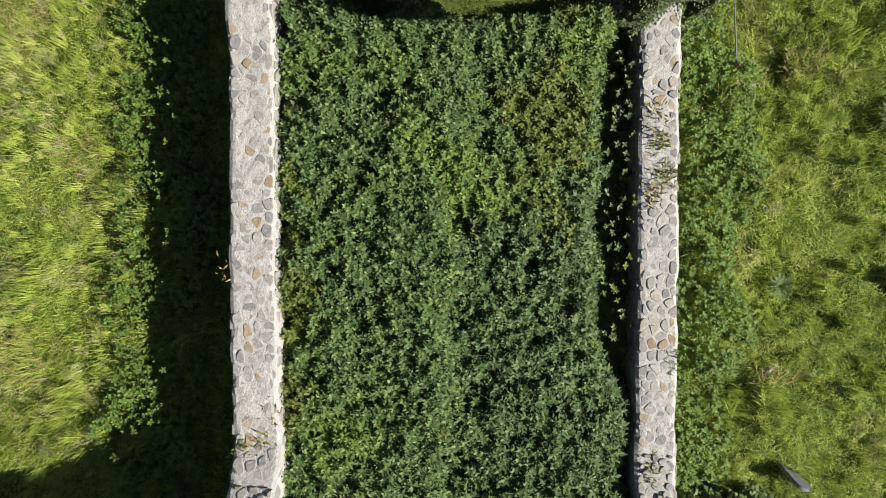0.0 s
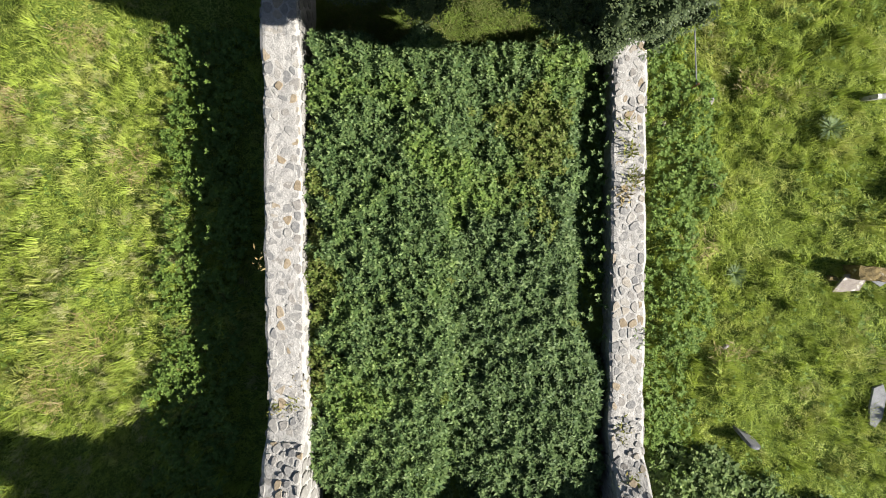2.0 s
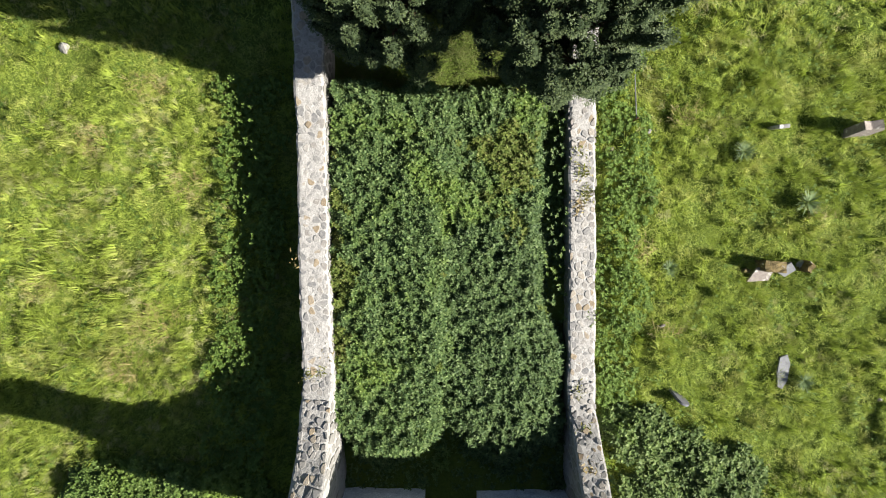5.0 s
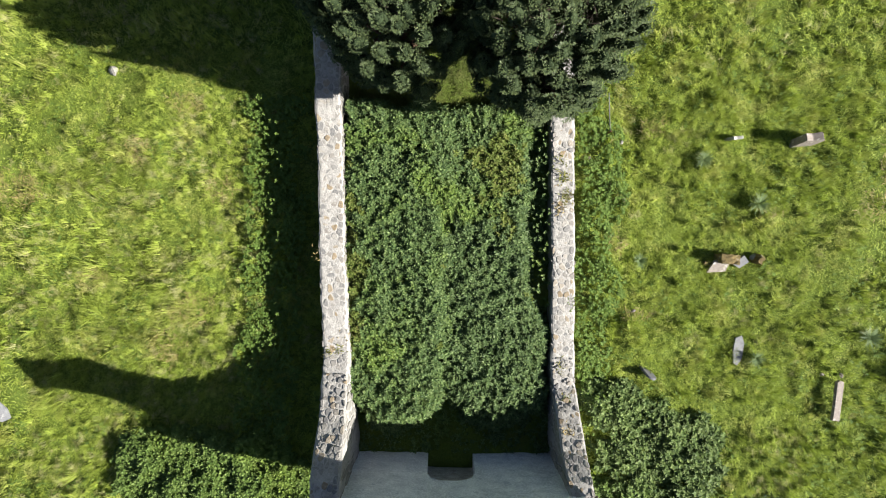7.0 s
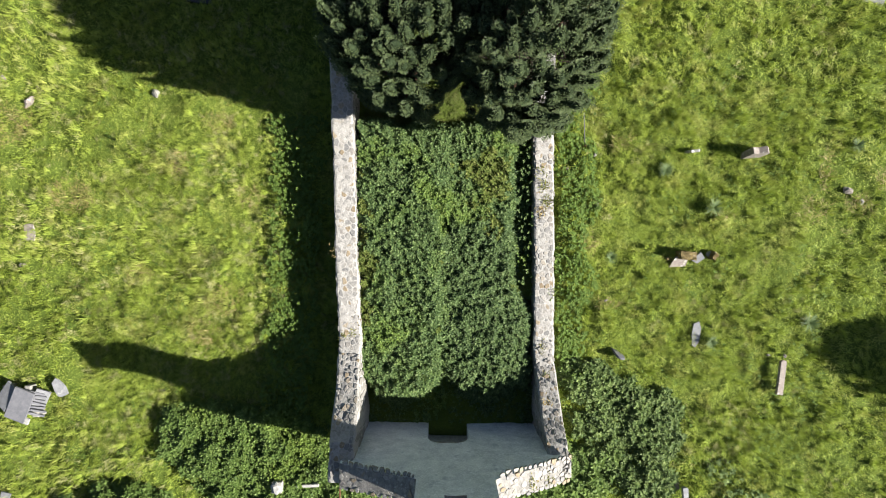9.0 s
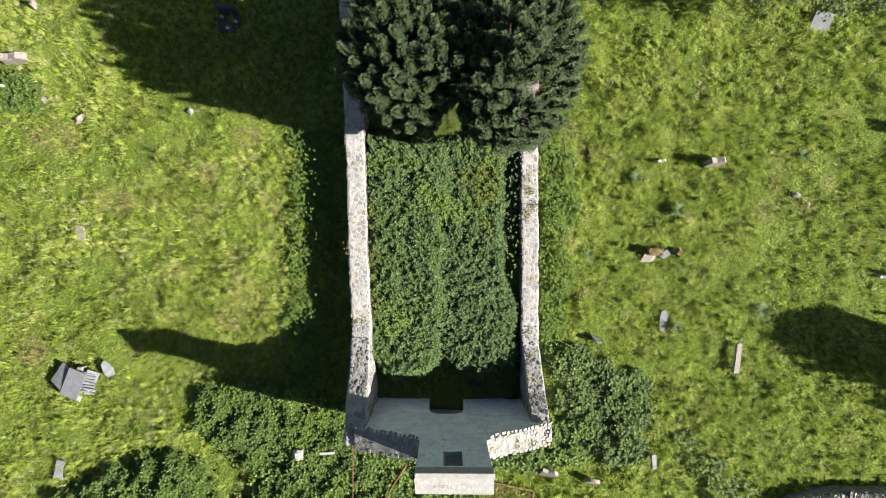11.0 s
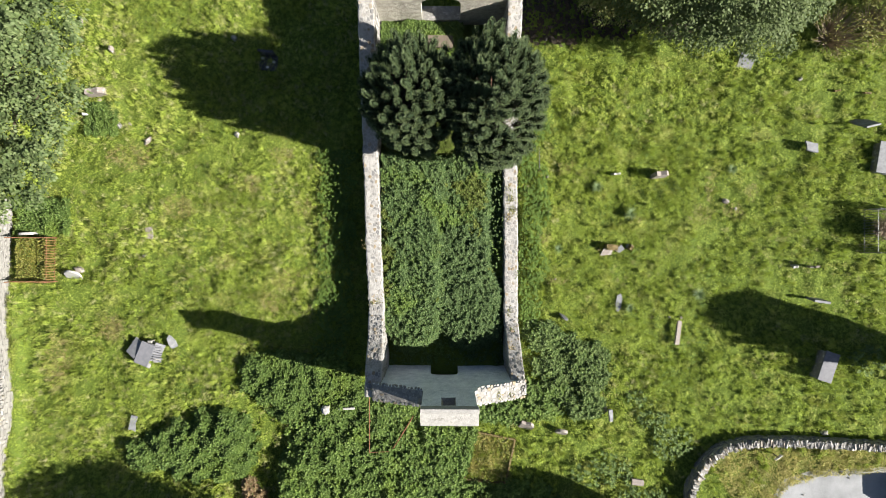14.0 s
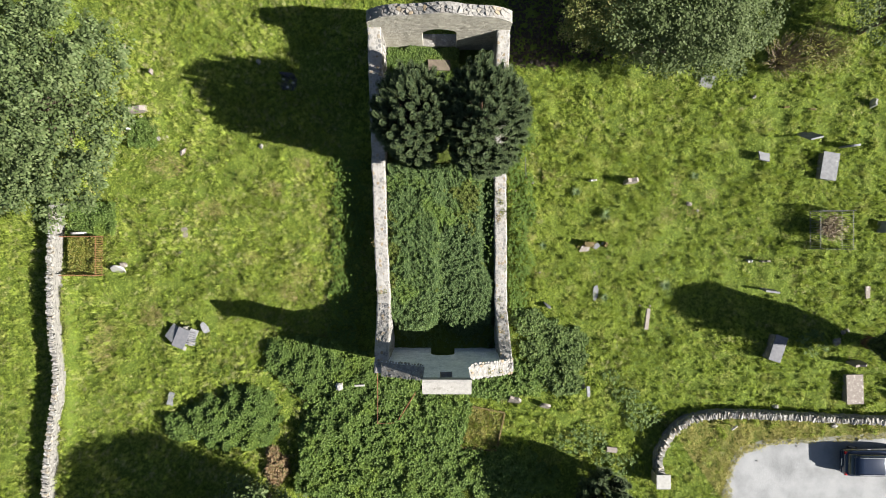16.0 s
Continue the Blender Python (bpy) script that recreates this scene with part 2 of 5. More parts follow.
M_WHITE = plain("weathered_white", (0.6, 0.59, 0.57), 0.7, 0, (0.5, 0.49, 0.45), 12)
M_BARK = mineral("bark", (0.05, 0.038, 0.028), (0.16, 0.125, 0.09), scale=8, relief=1.0, stretch=(2, 2, 0.4))
M_YEW_BARK = mineral("yew_bark", (0.05, 0.03, 0.022), (0.15, 0.08, 0.055), scale=8, relief=1.0, stretch=(2, 2, 0.4))
M_TWIG = plain("dead_twig", (0.20, 0.15, 0.10), 0.9, 0, (0.33, 0.27, 0.2), 9)
M_GRASS = foliage("meadow_grass", [(0.19, 0.27, 0.048), (0.292, 0.36, 0.058), (0.252, 0.327, 0.052), (0.352, 0.405, 0.1)], [(0.295, 0.34, 0.065), (0.36, 0.39, 0.108), (0.30, 0.355, 0.068), (0.44, 0.425, 0.175)], 1.0, 0.5, 0.6, 0.33, 0.22, 5.5, 0.72, 1.24)
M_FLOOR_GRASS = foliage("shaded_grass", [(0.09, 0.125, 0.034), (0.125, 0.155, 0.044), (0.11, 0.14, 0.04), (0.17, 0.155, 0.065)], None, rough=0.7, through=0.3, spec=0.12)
M_HAY = foliage("dry_meadow_grass", [(0.31, 0.33, 0.13), (0.38, 0.375, 0.18), (0.34, 0.345, 0.15), (0.44, 0.415, 0.245)], None, 1.4, 0.5, 0.7, 0.32, 0.12, 5.0, 0.75, 1.15)
M_VERGE = foliage("verge_grass", [(0.33, 0.315, 0.10), (0.40, 0.35, 0.15), (0.27, 0.285, 0.07)], None, 1.0, 0.5, 0.7, 0.35, 0.12)
M_NETTLE = foliage("nettle_leaf", [(0.055, 0.10, 0.038), (0.085, 0.142, 0.049), (0.12, 0.182, 0.062), (0.17, 0.235, 0.092)], [(0.085, 0.145, 0.034), (0.12, 0.195, 0.043), (0.155, 0.23, 0.052), (0.20, 0.265, 0.072)], 1.5, 0.5, 0.58, 0.3, 0.25, 3.5, 0.68, 1.22)
M_NETTLE_GREY = foliage("grey_green_nettle_leaf", [(0.05, 0.09, 0.034), (0.077, 0.128, 0.046), (0.107, 0.165, 0.059), (0.155, 0.215, 0.088)], None, rough=0.58, through=0.28, spec=0.25, tone_scale=3.5, tone_low=0.68, tone_high=1.2)
M_NETTLE_YELLOW = foliage("yellowing_nettle_leaf", [(0.085, 0.128, 0.03), (0.12, 0.165, 0.035), (0.15, 0.19, 0.046), (0.19, 0.205, 0.065)], None, rough=0.6, through=0.3, spec=0.2)
M_WEED = foliage("weed_leaf", [(0.09, 0.155, 0.034), (0.13, 0.205, 0.045), (0.11, 0.18, 0.04), (0.17, 0.24, 0.055)], None, rough=0.62, through=0.3, spec=0.18)
M_BRAMBLE = foliage("bramble_leaf", [(0.07, 0.122, 0.032), (0.105, 0.17, 0.042), (0.13, 0.195, 0.05), (0.165, 0.23, 0.07)], [(0.12, 0.19, 0.036), (0.165, 0.235, 0.046), (0.135, 0.20, 0.036), (0.205, 0.27, 0.065)], 2.2, 0.5, 0.58, 0.3, 0.22, 2.6, 0.66, 1.25)
M_NETTLE_PATCH = foliage("grey_nettle_leaf", [(0.066, 0.11, 0.038), (0.1, 0.155, 0.048), (0.13, 0.185, 0.06), (0.165, 0.22, 0.078)], None, rough=0.6, through=0.3, spec=0.2, tone_scale=2.6, tone_low=0.62, tone_high=1.3)
M_WILLOW = foliage("grey_green_leaf", [(0.08, 0.115, 0.042), (0.105, 0.14, 0.055), (0.13, 0.165, 0.07), (0.085, 0.125, 0.045)], None, rough=0.6, through=0.3, spec=0.2)
M_OAK = foliage("broad_leaf", [(0.068, 0.102, 0.04), (0.098, 0.138, 0.053), (0.125, 0.166, 0.068), (0.165, 0.205, 0.095)], None, rough=0.6, through=0.25, spec=0.2, tone_scale=1.6, tone_low=0.6, tone_high=1.25)
M_GOLD_LEAF = foliage("turning_leaf", [(0.12, 0.15, 0.04), (0.19, 0.20, 0.06), (0.10, 0.14, 0.04), (0.24, 0.22, 0.08)], None, rough=0.5)
M_YEW = foliage("yew_needle", [(0.05, 0.076, 0.036), (0.07, 0.1, 0.046), (0.09, 0.122, 0.054), (0.115, 0.148, 0.062)], None, rough=0.55, through=0.12, spec=0.25)
# near-black copy of the needle colours: the crown's inner shade painted in
M_YEW_SHADE = foliage("yew_inner_shade", [(0.02, 0.032, 0.016), (0.03, 0.045, 0.022), (0.04, 0.056, 0.027)], None, rough=0.8, through=0.03, spec=0.1)
M_YELLOW_PLANT = foliage("yellowing_plant", [(0.16, 0.18, 0.03), (0.22, 0.21, 0.05), (0.11, 0.15, 0.03), (0.25, 0.2, 0.06)], None)
M_BRACKEN = foliage("dead_bracken", [(0.16, 0.10, 0.055), (0.23, 0.15, 0.085), (0.29, 0.21, 0.13), (0.14, 0.15, 0.05)], None, through=0.15)
# litter browns taken well down, so tree shade is partly in the colour
M_LITTER_SHADED = foliage("leaf_litter", [(0.022, 0.017, 0.011), (0.04, 0.029, 0.018), (0.03, 0.024, 0.014)], None, through=0.05)
M_SHRUB = foliage("dry_shrub_leaf", [(0.20, 0.15, 0.11), (0.28, 0.21, 0.16), (0.14, 0.15, 0.06)], None, through=0.15)
M_STRAW = foliage("dead_stalk", [(0.25, 0.19, 0.085), (0.33, 0.265, 0.125), (0.20, 0.15, 0.07)], None, through=0.15)
M_DOCK = foliage("blue_green_leaf", [(0.15, 0.22, 0.10), (0.19, 0.26, 0.13), (0.23, 0.30, 0.16)], None)
M_YEW_TWIG = plain("yew_twig", (0.025, 0.017, 0.012), 0.9, 0, (0.045, 0.03, 0.02), 6)


def build_soil(nt, bsdf):
    col = ramp(nt, noise_of(nt, 0.5, 6, 0.6), [(0.35, (0.07, 0.11, 0.014)), (0.6, (0.10, 0.145, 0.022)), (0.75, (0.15, 0.165, 0.045))])
    col = mixed(nt, 0.4, col, ramp(nt, noise_of(nt, 14, 4, 0.7), [(0.3, (0.03, 0.045, 0.012)), (0.7, (0.12, 0.15, 0.035))]))
    nt.links.new(col, bsdf.inputs["Base Color"])
    bsdf.inputs["Roughness"].default_value = 0.95
    bsdf.inputs["Specular IOR Level"].default_value = 0.1
    bump(nt, bsdf, noise_of(nt, 9, 6, 0.7), 0.9, 0.08)


def build_gravel(nt, bsdf):
    col = ramp(nt, noise_of(nt, 0.6, 5, 0.6), [(0.36, (0.15, 0.157, 0.165)), (0.6, (0.28, 0.288, 0.30))])
    col = mixed(nt, 0.35, col, ramp(nt, noise_of(nt, 35, 3, 0.7), [(0.35, (0.12, 0.122, 0.126)), (0.65, (0.30, 0.305, 0.315))]))
    mossy = ramp(nt, noise_of(nt, 0.35, 5, 0.7), [(0.68, (0, 0, 0)), (0.85, (0.35, 0.35, 0.35))])
    col = mixed(nt, mossy, col, (0.22, 0.21, 0.13))
    nt.links.new(col, bsdf.inputs["Base Color"])
    bsdf.inputs["Roughness"].default_value = 0.95
    bump(nt, bsdf, noise_of(nt, 40, 4, 0.7), 0.7, 0.02)


M_SOIL = material("turf", build_soil)
M_GRAVEL = material("pale_gravel", build_gravel)

# ---- ground ----
def axis(lo, hi, step):
    n = int(round((hi - lo) / step))
    return np.concatenate([[-900, -300, -120, -60], np.linspace(lo, hi, n + 1), [60, 120, 300, 900]])


def grid_sheet(name, xs, ys, height, mat):
    X, Y = np.meshgrid(xs, ys, indexing="ij")
    verts = np.stack([X.ravel(), Y.ravel(), height(X, Y).ravel()], 1)
    nx, ny = len(xs), len(ys)
    i, j = np.meshgrid(np.arange(nx - 1), np.arange(ny - 1), indexing="ij")
    a = (i * ny + j).ravel()
    return put(name, np_mesh(name, verts, np.stack([a, a + ny, a + ny + 1, a + 1], 1), True), mat)


ground = grid_sheet("ground", axis(-32, 32, 0.2), axis(-22, 22, 0.2), gz, M_SOIL)
tagged(ground, "rough green turf of an old graveyard", "ground", kind="structure")


def ribbon_poly(name, poly, z, mat):
    bm = bmesh.new()
    pts = []
    for (x0, y0), (x1, y1) in zip(poly, poly[1:] + poly[:1]):
        n = max(1, int(math.hypot(x1 - x0, y1 - y0) / 0.25))
        for k in range(n):
            x, y = x0 + (x1 - x0) * k / n, y0 + (y1 - y0) * k / n
            w = 0.5 * (float(vnoise(x, y, 0.7, 3)) - 0.5)
            pts.append((x + w, y + w * 0.7))
    bm.faces.new([bm.verts.new((x, y, -0.0146 * max(y, -40) + z)) for x, y in pts])
    bmesh.ops.triangulate(bm, faces=bm.faces[:])
    return part(name, bm, mat)


tagged(ribbon_poly("car_park", CAR_PARK, 0.02, M_GRAVEL), "pale compacted gravel car park with mossy edges", "car park", kind="structure")


# ---- masonry ----
def cells(length, width, size, seed):
    """Irregular stone outlines that fill a strip of that length and width."""
    rnd = random.Random(seed)
    rows = max(1, round(width / size))
    cols = max(1, round(length / (size * 1.15)))
    pts = {}
    for i in range(-1, cols + 1):
        for j in range(-1, rows + 1):
            pts[i, j] = ((i + 0.5 + rnd.uniform(-0.46, 0.46) + 0.5 * (j % 2)) * length / cols, (j + 0.5 + rnd.uniform(-0.44, 0.44)) * width / rows)
    out = []
    for (i, j), p in pts.items():
        if not (0 <= i < cols and 0 <= j < rows):
            continue
        poly = [(max(0, p[0] - size * 1.4), max(0, p[1] - size * 1.2)), (min(length, p[0] + size * 1.4), max(0, p[1] - size * 1.2)), (min(length, p[0] + size * 1.4), min(width, p[1] + size * 1.2)), (max(0, p[0] - size * 1.4), min(width, p[1] + size * 1.2))]
        for di in (-2, -1, 0, 1, 2):
            for dj in (-1, 0, 1):
                q = pts.get((i + di, j + dj))
                if (di or dj) and q:
                    mx, my, nx, ny = (p[0] + q[0]) / 2, (p[1] + q[1]) / 2, q[0] - p[0], q[1] - p[1]
                    cut = []
                    for a, b in zip(poly, poly[1:] + poly[:1]):
                        da, db = (a[0] - mx) * nx + (a[1] - my) * ny, (b[0] - mx) * nx + (b[1] - my) * ny
                        if da <= 0:
                            cut.append(a)
                        if da * db < 0:
                            t = da / (da - db)
                            cut.append((a[0] + (b[0] - a[0]) * t, a[1] + (b[1] - a[1]) * t))
                    poly = cut
        if len(poly) < 3:
            continue
        cx, cy = sum(a for a, _ in poly) / len(poly), sum(b for _, b in poly) / len(poly)
        gap = rnd.uniform(0.004, 0.014) if rnd.random() < 0.6 else rnd.uniform(0.02, 0.05)
        shrunk = []
        for a, b in poly:
            d = math.hypot(a - cx, b - cy) or 1
            f = max(0.35, 1 - gap / d)
            shrunk.append((cx + (a - cx) * f, cy + (b - cy) * f))
        rounded = shrunk
        for cut in (0.2,):
            rounded = [q for a, b in zip(rounded, rounded[1:] + rounded[:1]) for q in ((a[0] * (1 - cut) + b[0] * cut, a[1] * (1 - cut) + b[1] * cut), (a[0] * cut + b[0] * (1 - cut), a[1] * cut + b[1] * (1 - cut)))]
        out.append((rounded, cx, cy))
    return out


def stone_piece(bm, outline, cx, cy, place, proud, depth, tilt):
    """One stone: place(s, t, h) gives the point h above the surface."""
    low, mid, top = [], [], []
    for s, t in outline:
        lift = proud + tilt[0] * (s - cx) + tilt[1] * (t - cy)
        low.append(bm.verts.new(place(s, t, -depth)))
        mid.append(bm.verts.new(place(s, t, lift - 0.012)))
        top.append(bm.verts.new(place(cx + (s - cx) * 0.88, cy + (t - cy) * 0.88, lift)))
    n = len(low)
    for k in range(n):
        m = (k + 1) % n
        bm.faces.new((low[k], low[m], mid[m], mid[k]))
        bm.faces.new((mid[k], mid[m], top[m], top[k]))
    bm.faces.new(top)


def lay_stones(parent, length, width, size, place, mat, seed, apart=True, name="stone", rugged=None, low=0.0):
    rnd = random.Random(seed)
    joined = None if apart else bmesh.new()
    for outline, cx, cy in cells(length, width, size, seed):
        if rnd.random() < 0.1 and not rugged:
            continue
        bm = bmesh.new() if apart else joined
        high = rugged(cx) if rugged else 0.03
        f, wob = rnd.uniform(0.84, 1.0), rnd.uniform(0, 6.28)
        outline = [(cx + (s - cx) * g, cy + (t - cy) * g) for s, t in outline for g in (f * (1 + 0.06 * math.sin(3 * math.atan2(t - cy, s - cx) + wob)),)]
        slant = 0.025 if high < 0.05 else 0.12
        stone_piece(bm, outline, cx, cy, place, rnd.uniform(low, high), 0.1, (rnd.uniform(-slant, slant), rnd.uniform(-slant, slant)))
        if apart:
            part(name, bm, mat, parent)
    if not apart:
        tagged(part(name, joined, mat, parent), kind="stuff")


def at(table, y):
    return float(np.interp(y, [a for a, _ in table], [b for _, b in table]))


WEST_OUT = [(-6.5, -3.55), (-2.5, -3.74), (0, -3.89), (4.9, -4.08), (8, -4.11), (12.8, -4.15)]
WEST_TOP = [(-6.5, 4.35), (-5.4, 3.95), (-4.8, 3.3), (-4.2, 2.65), (-3.3, 2.05), (-2.4, 1.62), (0, 1.55), (4, 1.46), (6, 1.7), (9, 2.6), (12.8, 3.8)]
EAST_OUT = [(-6.5, 3.93), (-3, 3.83), (0, 3.82), (3, 3.79), (5, 3.74), (12.8, 3.68)]
EAST_TOP = [(-6.5, 3.75), (-6.2, 3.75), (-5.6, 3.25), (-5, 2.45), (-4.26, 1.75), (-3.5, 1.15), (-3, 1.02), (0, 0.95), (3.5, 0.9), (5, 1.0), (8, 1.6), (12.8, 3.6)]


def side_wall(name, out_table, top_table, thick, y0, y1, seed, label, ragged_from):
    """A long ruined rubble wall; thick is signed towards the inside."""
    root = thing(name, pose(0, 0, 0), label, "wall", kind="structure")
    n = int((y1 - y0) / 0.05)
    bm = bmesh.new()
    rows = []
    for k in range(n + 1):
        y = y0 + (y1 - y0) * k / n
        xo = at(out_table, y) + 0.06 * (float(vnoise(y, seed, 0.4, 1)) - 0.5)
        xi = at(out_table, y) + thick + 0.07 * (float(vnoise(y, seed + 9, 0.5, 2)) - 0.5)
        z = at(top_table, y) - 0.006 + 0.016 * (float(vnoise(y, seed, 0.6, 3)) - 0.5)
        ring = [(xo - 0.03 * (1 if thick > 0 else -1), -0.4), (xo, z * 0.5), (xo, z - 0.03), (xo + thick * 0.08, z)]
        for f in (0.15, 0.22, 0.29, 0.36, 0.43, 0.5, 0.57, 0.64, 0.71, 0.78, 0.85):
            ring.append((xo + (xi - xo) * f, z + 0.006 + 0.016 * (float(vnoise(y, f * 0.7 + seed, 0.22, 4)) - 0.5) + 0.014 * (float(vnoise(y, f * 0.7 + seed, 0.09, 5)) - 0.5)))
        ring += [(xi - thick * 0.08, z), (xi, z - 0.03), (xi, z * 0.5), (xi + 0.04 * (1 if thick > 0 else -1), -0.4)]
        rows.append([bm.verts.new((x, y, zz)) for x, zz in ring])
    for r0, r1 in zip(rows, rows[1:]):
        for k in range(len(r0) - 1):
            bm.faces.new((r0[k], r0[k + 1], r1[k + 1], r1[k]))
    bm.faces.new(rows[0])
    bm.faces.new(rows[-1])
    part("wall_body", bm, M_MORTAR, root, "pale lime mortar")

    def top(s, t, h):
        y = y0 + s
        return Vector((at(out_table, y) + thick * (0.02 + 0.96 * t / abs(thick)), y, at(top_table, y) + h))
    split = ragged_from - y0
    lay_stones(root, y1 - ragged_from, abs(thick), 0.18 if thick < 0 else 0.19, lambda s, t, h: top(s + split, t, h), M_COBBLE, seed, rugged=lambda s: 0.011, low=-0.006)
    lay_stones(root, split, abs(thick), 0.14, top, M_COBBLE, seed + 7, rugged=lambda s: 0.055, low=-0.01)
    for inner in (False, True):
        def face(s, t, h):
            y = y0 + s
            z = at(top_table, y)
            x = at(out_table, y) + (thick if inner else 0)
            return Vector((x + h * (1 if thick > 0 else -1) * (1 if inner else -1), y, -0.1 + t * (z + 0.085)))
        lay_stones(root, y1 - y0, 1.0, 0.2, face, M_FIELD, seed + 3 + inner, False, "face_stones")
    return root


side_wall("wall_west", WEST_OUT, WEST_TOP, 0.76, -6.5, 12.2, 11, "ruined rubble church wall with pale mortared top", -3.0)
side_wall("wall_east", EAST_OUT, EAST_TOP, -0.70, -6.5, 12.2, 29, "low ruined rubble church wall with mossy stone top", -2.6)


def gable(name, strips, yi, yo, mat, label, seed, relief=1.0):
    """A wall across the church: strips of (x0, x1, low, high), low and high as functions of x."""
    root = thing(name, pose(0, 0, 0), label, "wall", kind="structure")
    bm = bmesh.new()
    for x0, x1, low, high in strips:
        nx = max(1, round((x1 - x0) / 0.11))
        nz = 40
        cols = []
        for k in range(nx + 1):
            x = x0 + (x1 - x0) * k / nx
            lo, hi = low(x), high(x)
            col = []
            for j in range(nz + 1):
                z = lo + (hi - lo) * j / nz
                r = relief * 0.05 * (float(vnoise(x * 1.0 + seed, z * 2.5, 0.5, 1)) - 0.5) + relief * 0.035 * (float(vnoise(x, z * 3, 0.16, 2)) - 0.5)
                top = 0.05 * (float(vnoise(x, seed, 0.3, 3)) - 0.5) if j == nz else 0
                col.append((bm.verts.new((x, yi(z) + r, z + top)), bm.verts.new((x, yo(z) + r, z + top))))
            cols.append(col)
        for c0, c1 in zip(cols, cols[1:]):
            for j in range(nz):
                bm.faces.new((c0[j][0], c1[j][0], c1[j + 1][0], c0[j + 1][0]))
                bm.faces.new((c0[j][1], c1[j][1], c1[j + 1][1], c0[j + 1][1]))
            for j in (0, nz):
                bm.faces.new((c0[j][0], c1[j][0], c1[j][1], c0[j][1]))
        for c in (cols[0], cols[-1]):
            for j in range(nz):
                bm.faces.new((c[j][0], c[j + 1][0], c[j + 1][1], c[j][1]))
    body = part("wall_body", bm, mat, root)
    body.data.materials.append(M_OLD_MORTAR)
    for p in body.data.polygons:
        if p.normal.z > 0.6:
            p.material_index = 1
    return root


# south gable with a doorway and a bell-cote
def s_top_left(x):
    return 4.3 + (x + 3.5) / 2.65 * 1.2


def s_top_right(x):
    return 5.45 - (x - 1.4) / 2.55 * 1.75


DOOR_0, DOOR_1 = -0.62, 0.78


def door_arch(x):
    u = (x - (DOOR_0 + DOOR_1) / 2) / ((DOOR_1 - DOOR_0) / 2)
    return 2.0 + 0.55 * math.sqrt(max(0.0, 1 - u * u))


def flat(z):
    return lambda x: z


CAP = 7.92
south = gable("wall_south", [
    (-3.2, -0.85, flat(-0.3), s_top_left), (-0.85, DOOR_0, flat(-0.3), flat(CAP)), (DOOR_0, -0.05, door_arch, flat(CAP)),
    (-0.05, 0.55, door_arch, flat(6.5)), (-0.05, 0.55, flat(7.72), flat(CAP)), (0.55, DOOR_1, door_arch, flat(CAP)),
    (DOOR_1, 1.4, flat(-0.3), flat(CAP)), (1.4, 3.6, flat(-0.3), s_top_right)],
    lambda z: -5.78 - 0.028 * z, lambda z: -6.58, M_RENDER, "grey rendered church gable with doorway and bell-cote", 5, 0.7)
part("door_blocking", block((DOOR_1 - DOOR_0 + 0.1, 0.16, 2.9), ((DOOR_0 + DOOR_1) / 2, -6.32, 1.2), 0.02), M_RENDER_WARM, south, "rough blocking inside the doorway")
bm = bmesh.new()
cap_profile = [(-5.96, CAP), (-5.95, CAP + 0.56), (-6.10, CAP + 0.58), (-6.13, CAP + 0.50), (-6.74, CAP + 0.10), (-6.74, CAP)]
ends = [[bm.verts.new((x, y, z)) for y, z in cap_profile] for x in (-0.88, 1.44)]
for k in range(len(cap_profile)):
    m = (k + 1) % len(cap_profile)
    bm.faces.new((ends[0][k], ends[0][m], ends[1][m], ends[1][k]))
bm.faces.new(ends[0])
bm.faces.new(ends[1])
bmesh.ops.bevel(bm, geom=bm.edges[:], offset=0.015, segments=1, affect="EDGES")
part("cap_slab", bm, M_MORTAR, south, "pale mortared sloping coping of the bell-cote")
for k, x in enumerate((0.0, 0.52)):
    part("jamb_stone", block((0.12, 0.5, 1.2), (x + (-0.05 if k == 0 else 0.06), -6.3, 7.11), 0.015), M_FIELD, south)
lay_stones(south, 2.2, 0.58, 0.3, lambda s, t, h: Vector((-0.82 + s, -6.72 + t, CAP + 0.10 + t * 0.6 + h * 0.5)), M_COBBLE, 61)
lay_stones(south, 2.35, 0.9, 0.15, lambda s, t, h: Vector((-3.22 + s, -6.68 + t, s_top_left(-3.22 + s) + h)), M_COBBLE, 62, rugged=lambda s: 0.03, low=-0.02)
lay_stones(south, 2.5, 0.9, 0.14, lambda s, t, h: Vector((1.42 + s, -6.66 + t, s_top_right(1.42 + s) + h)), M_COBBLE, 63, rugged=lambda s: 0.045, low=-0.02)


# north gable with an arched recess
def n_top(x):
    return 3.8 + 1.75 * math.sqrt(max(0.0, 1 - ((x + 0.2) / 4.1) ** 2)) * (0.94 + 0.06 * math.cos(x * 2))


def n_arch(x):
    u = (x + 0.2) / 0.98
    return 2.7 + 0.65 * math.sqrt(max(0.0, 1 - u * u))


north = gable("wall_north", [(-4.1, -1.18, flat(-0.6), n_top), (-1.18, 0.78, flat(-0.6), flat(0.75)), (-1.18, 0.78, n_arch, n_top), (0.78, 3.7, flat(-0.6), n_top)],
              lambda z: 12.12 + 0.02 * z, lambda z: 12.84, M_RENDER_WARM, "buff rendered church gable with an arched window opening", 19, 0.5)
lay_stones(north, 7.7, 0.58, 0.22, lambda s, t, h: Vector((-4.05 + s, 12.24 + t, n_top(-4.05 + s) + h)), M_COBBLE, 64, rugged=lambda s: 0.12)


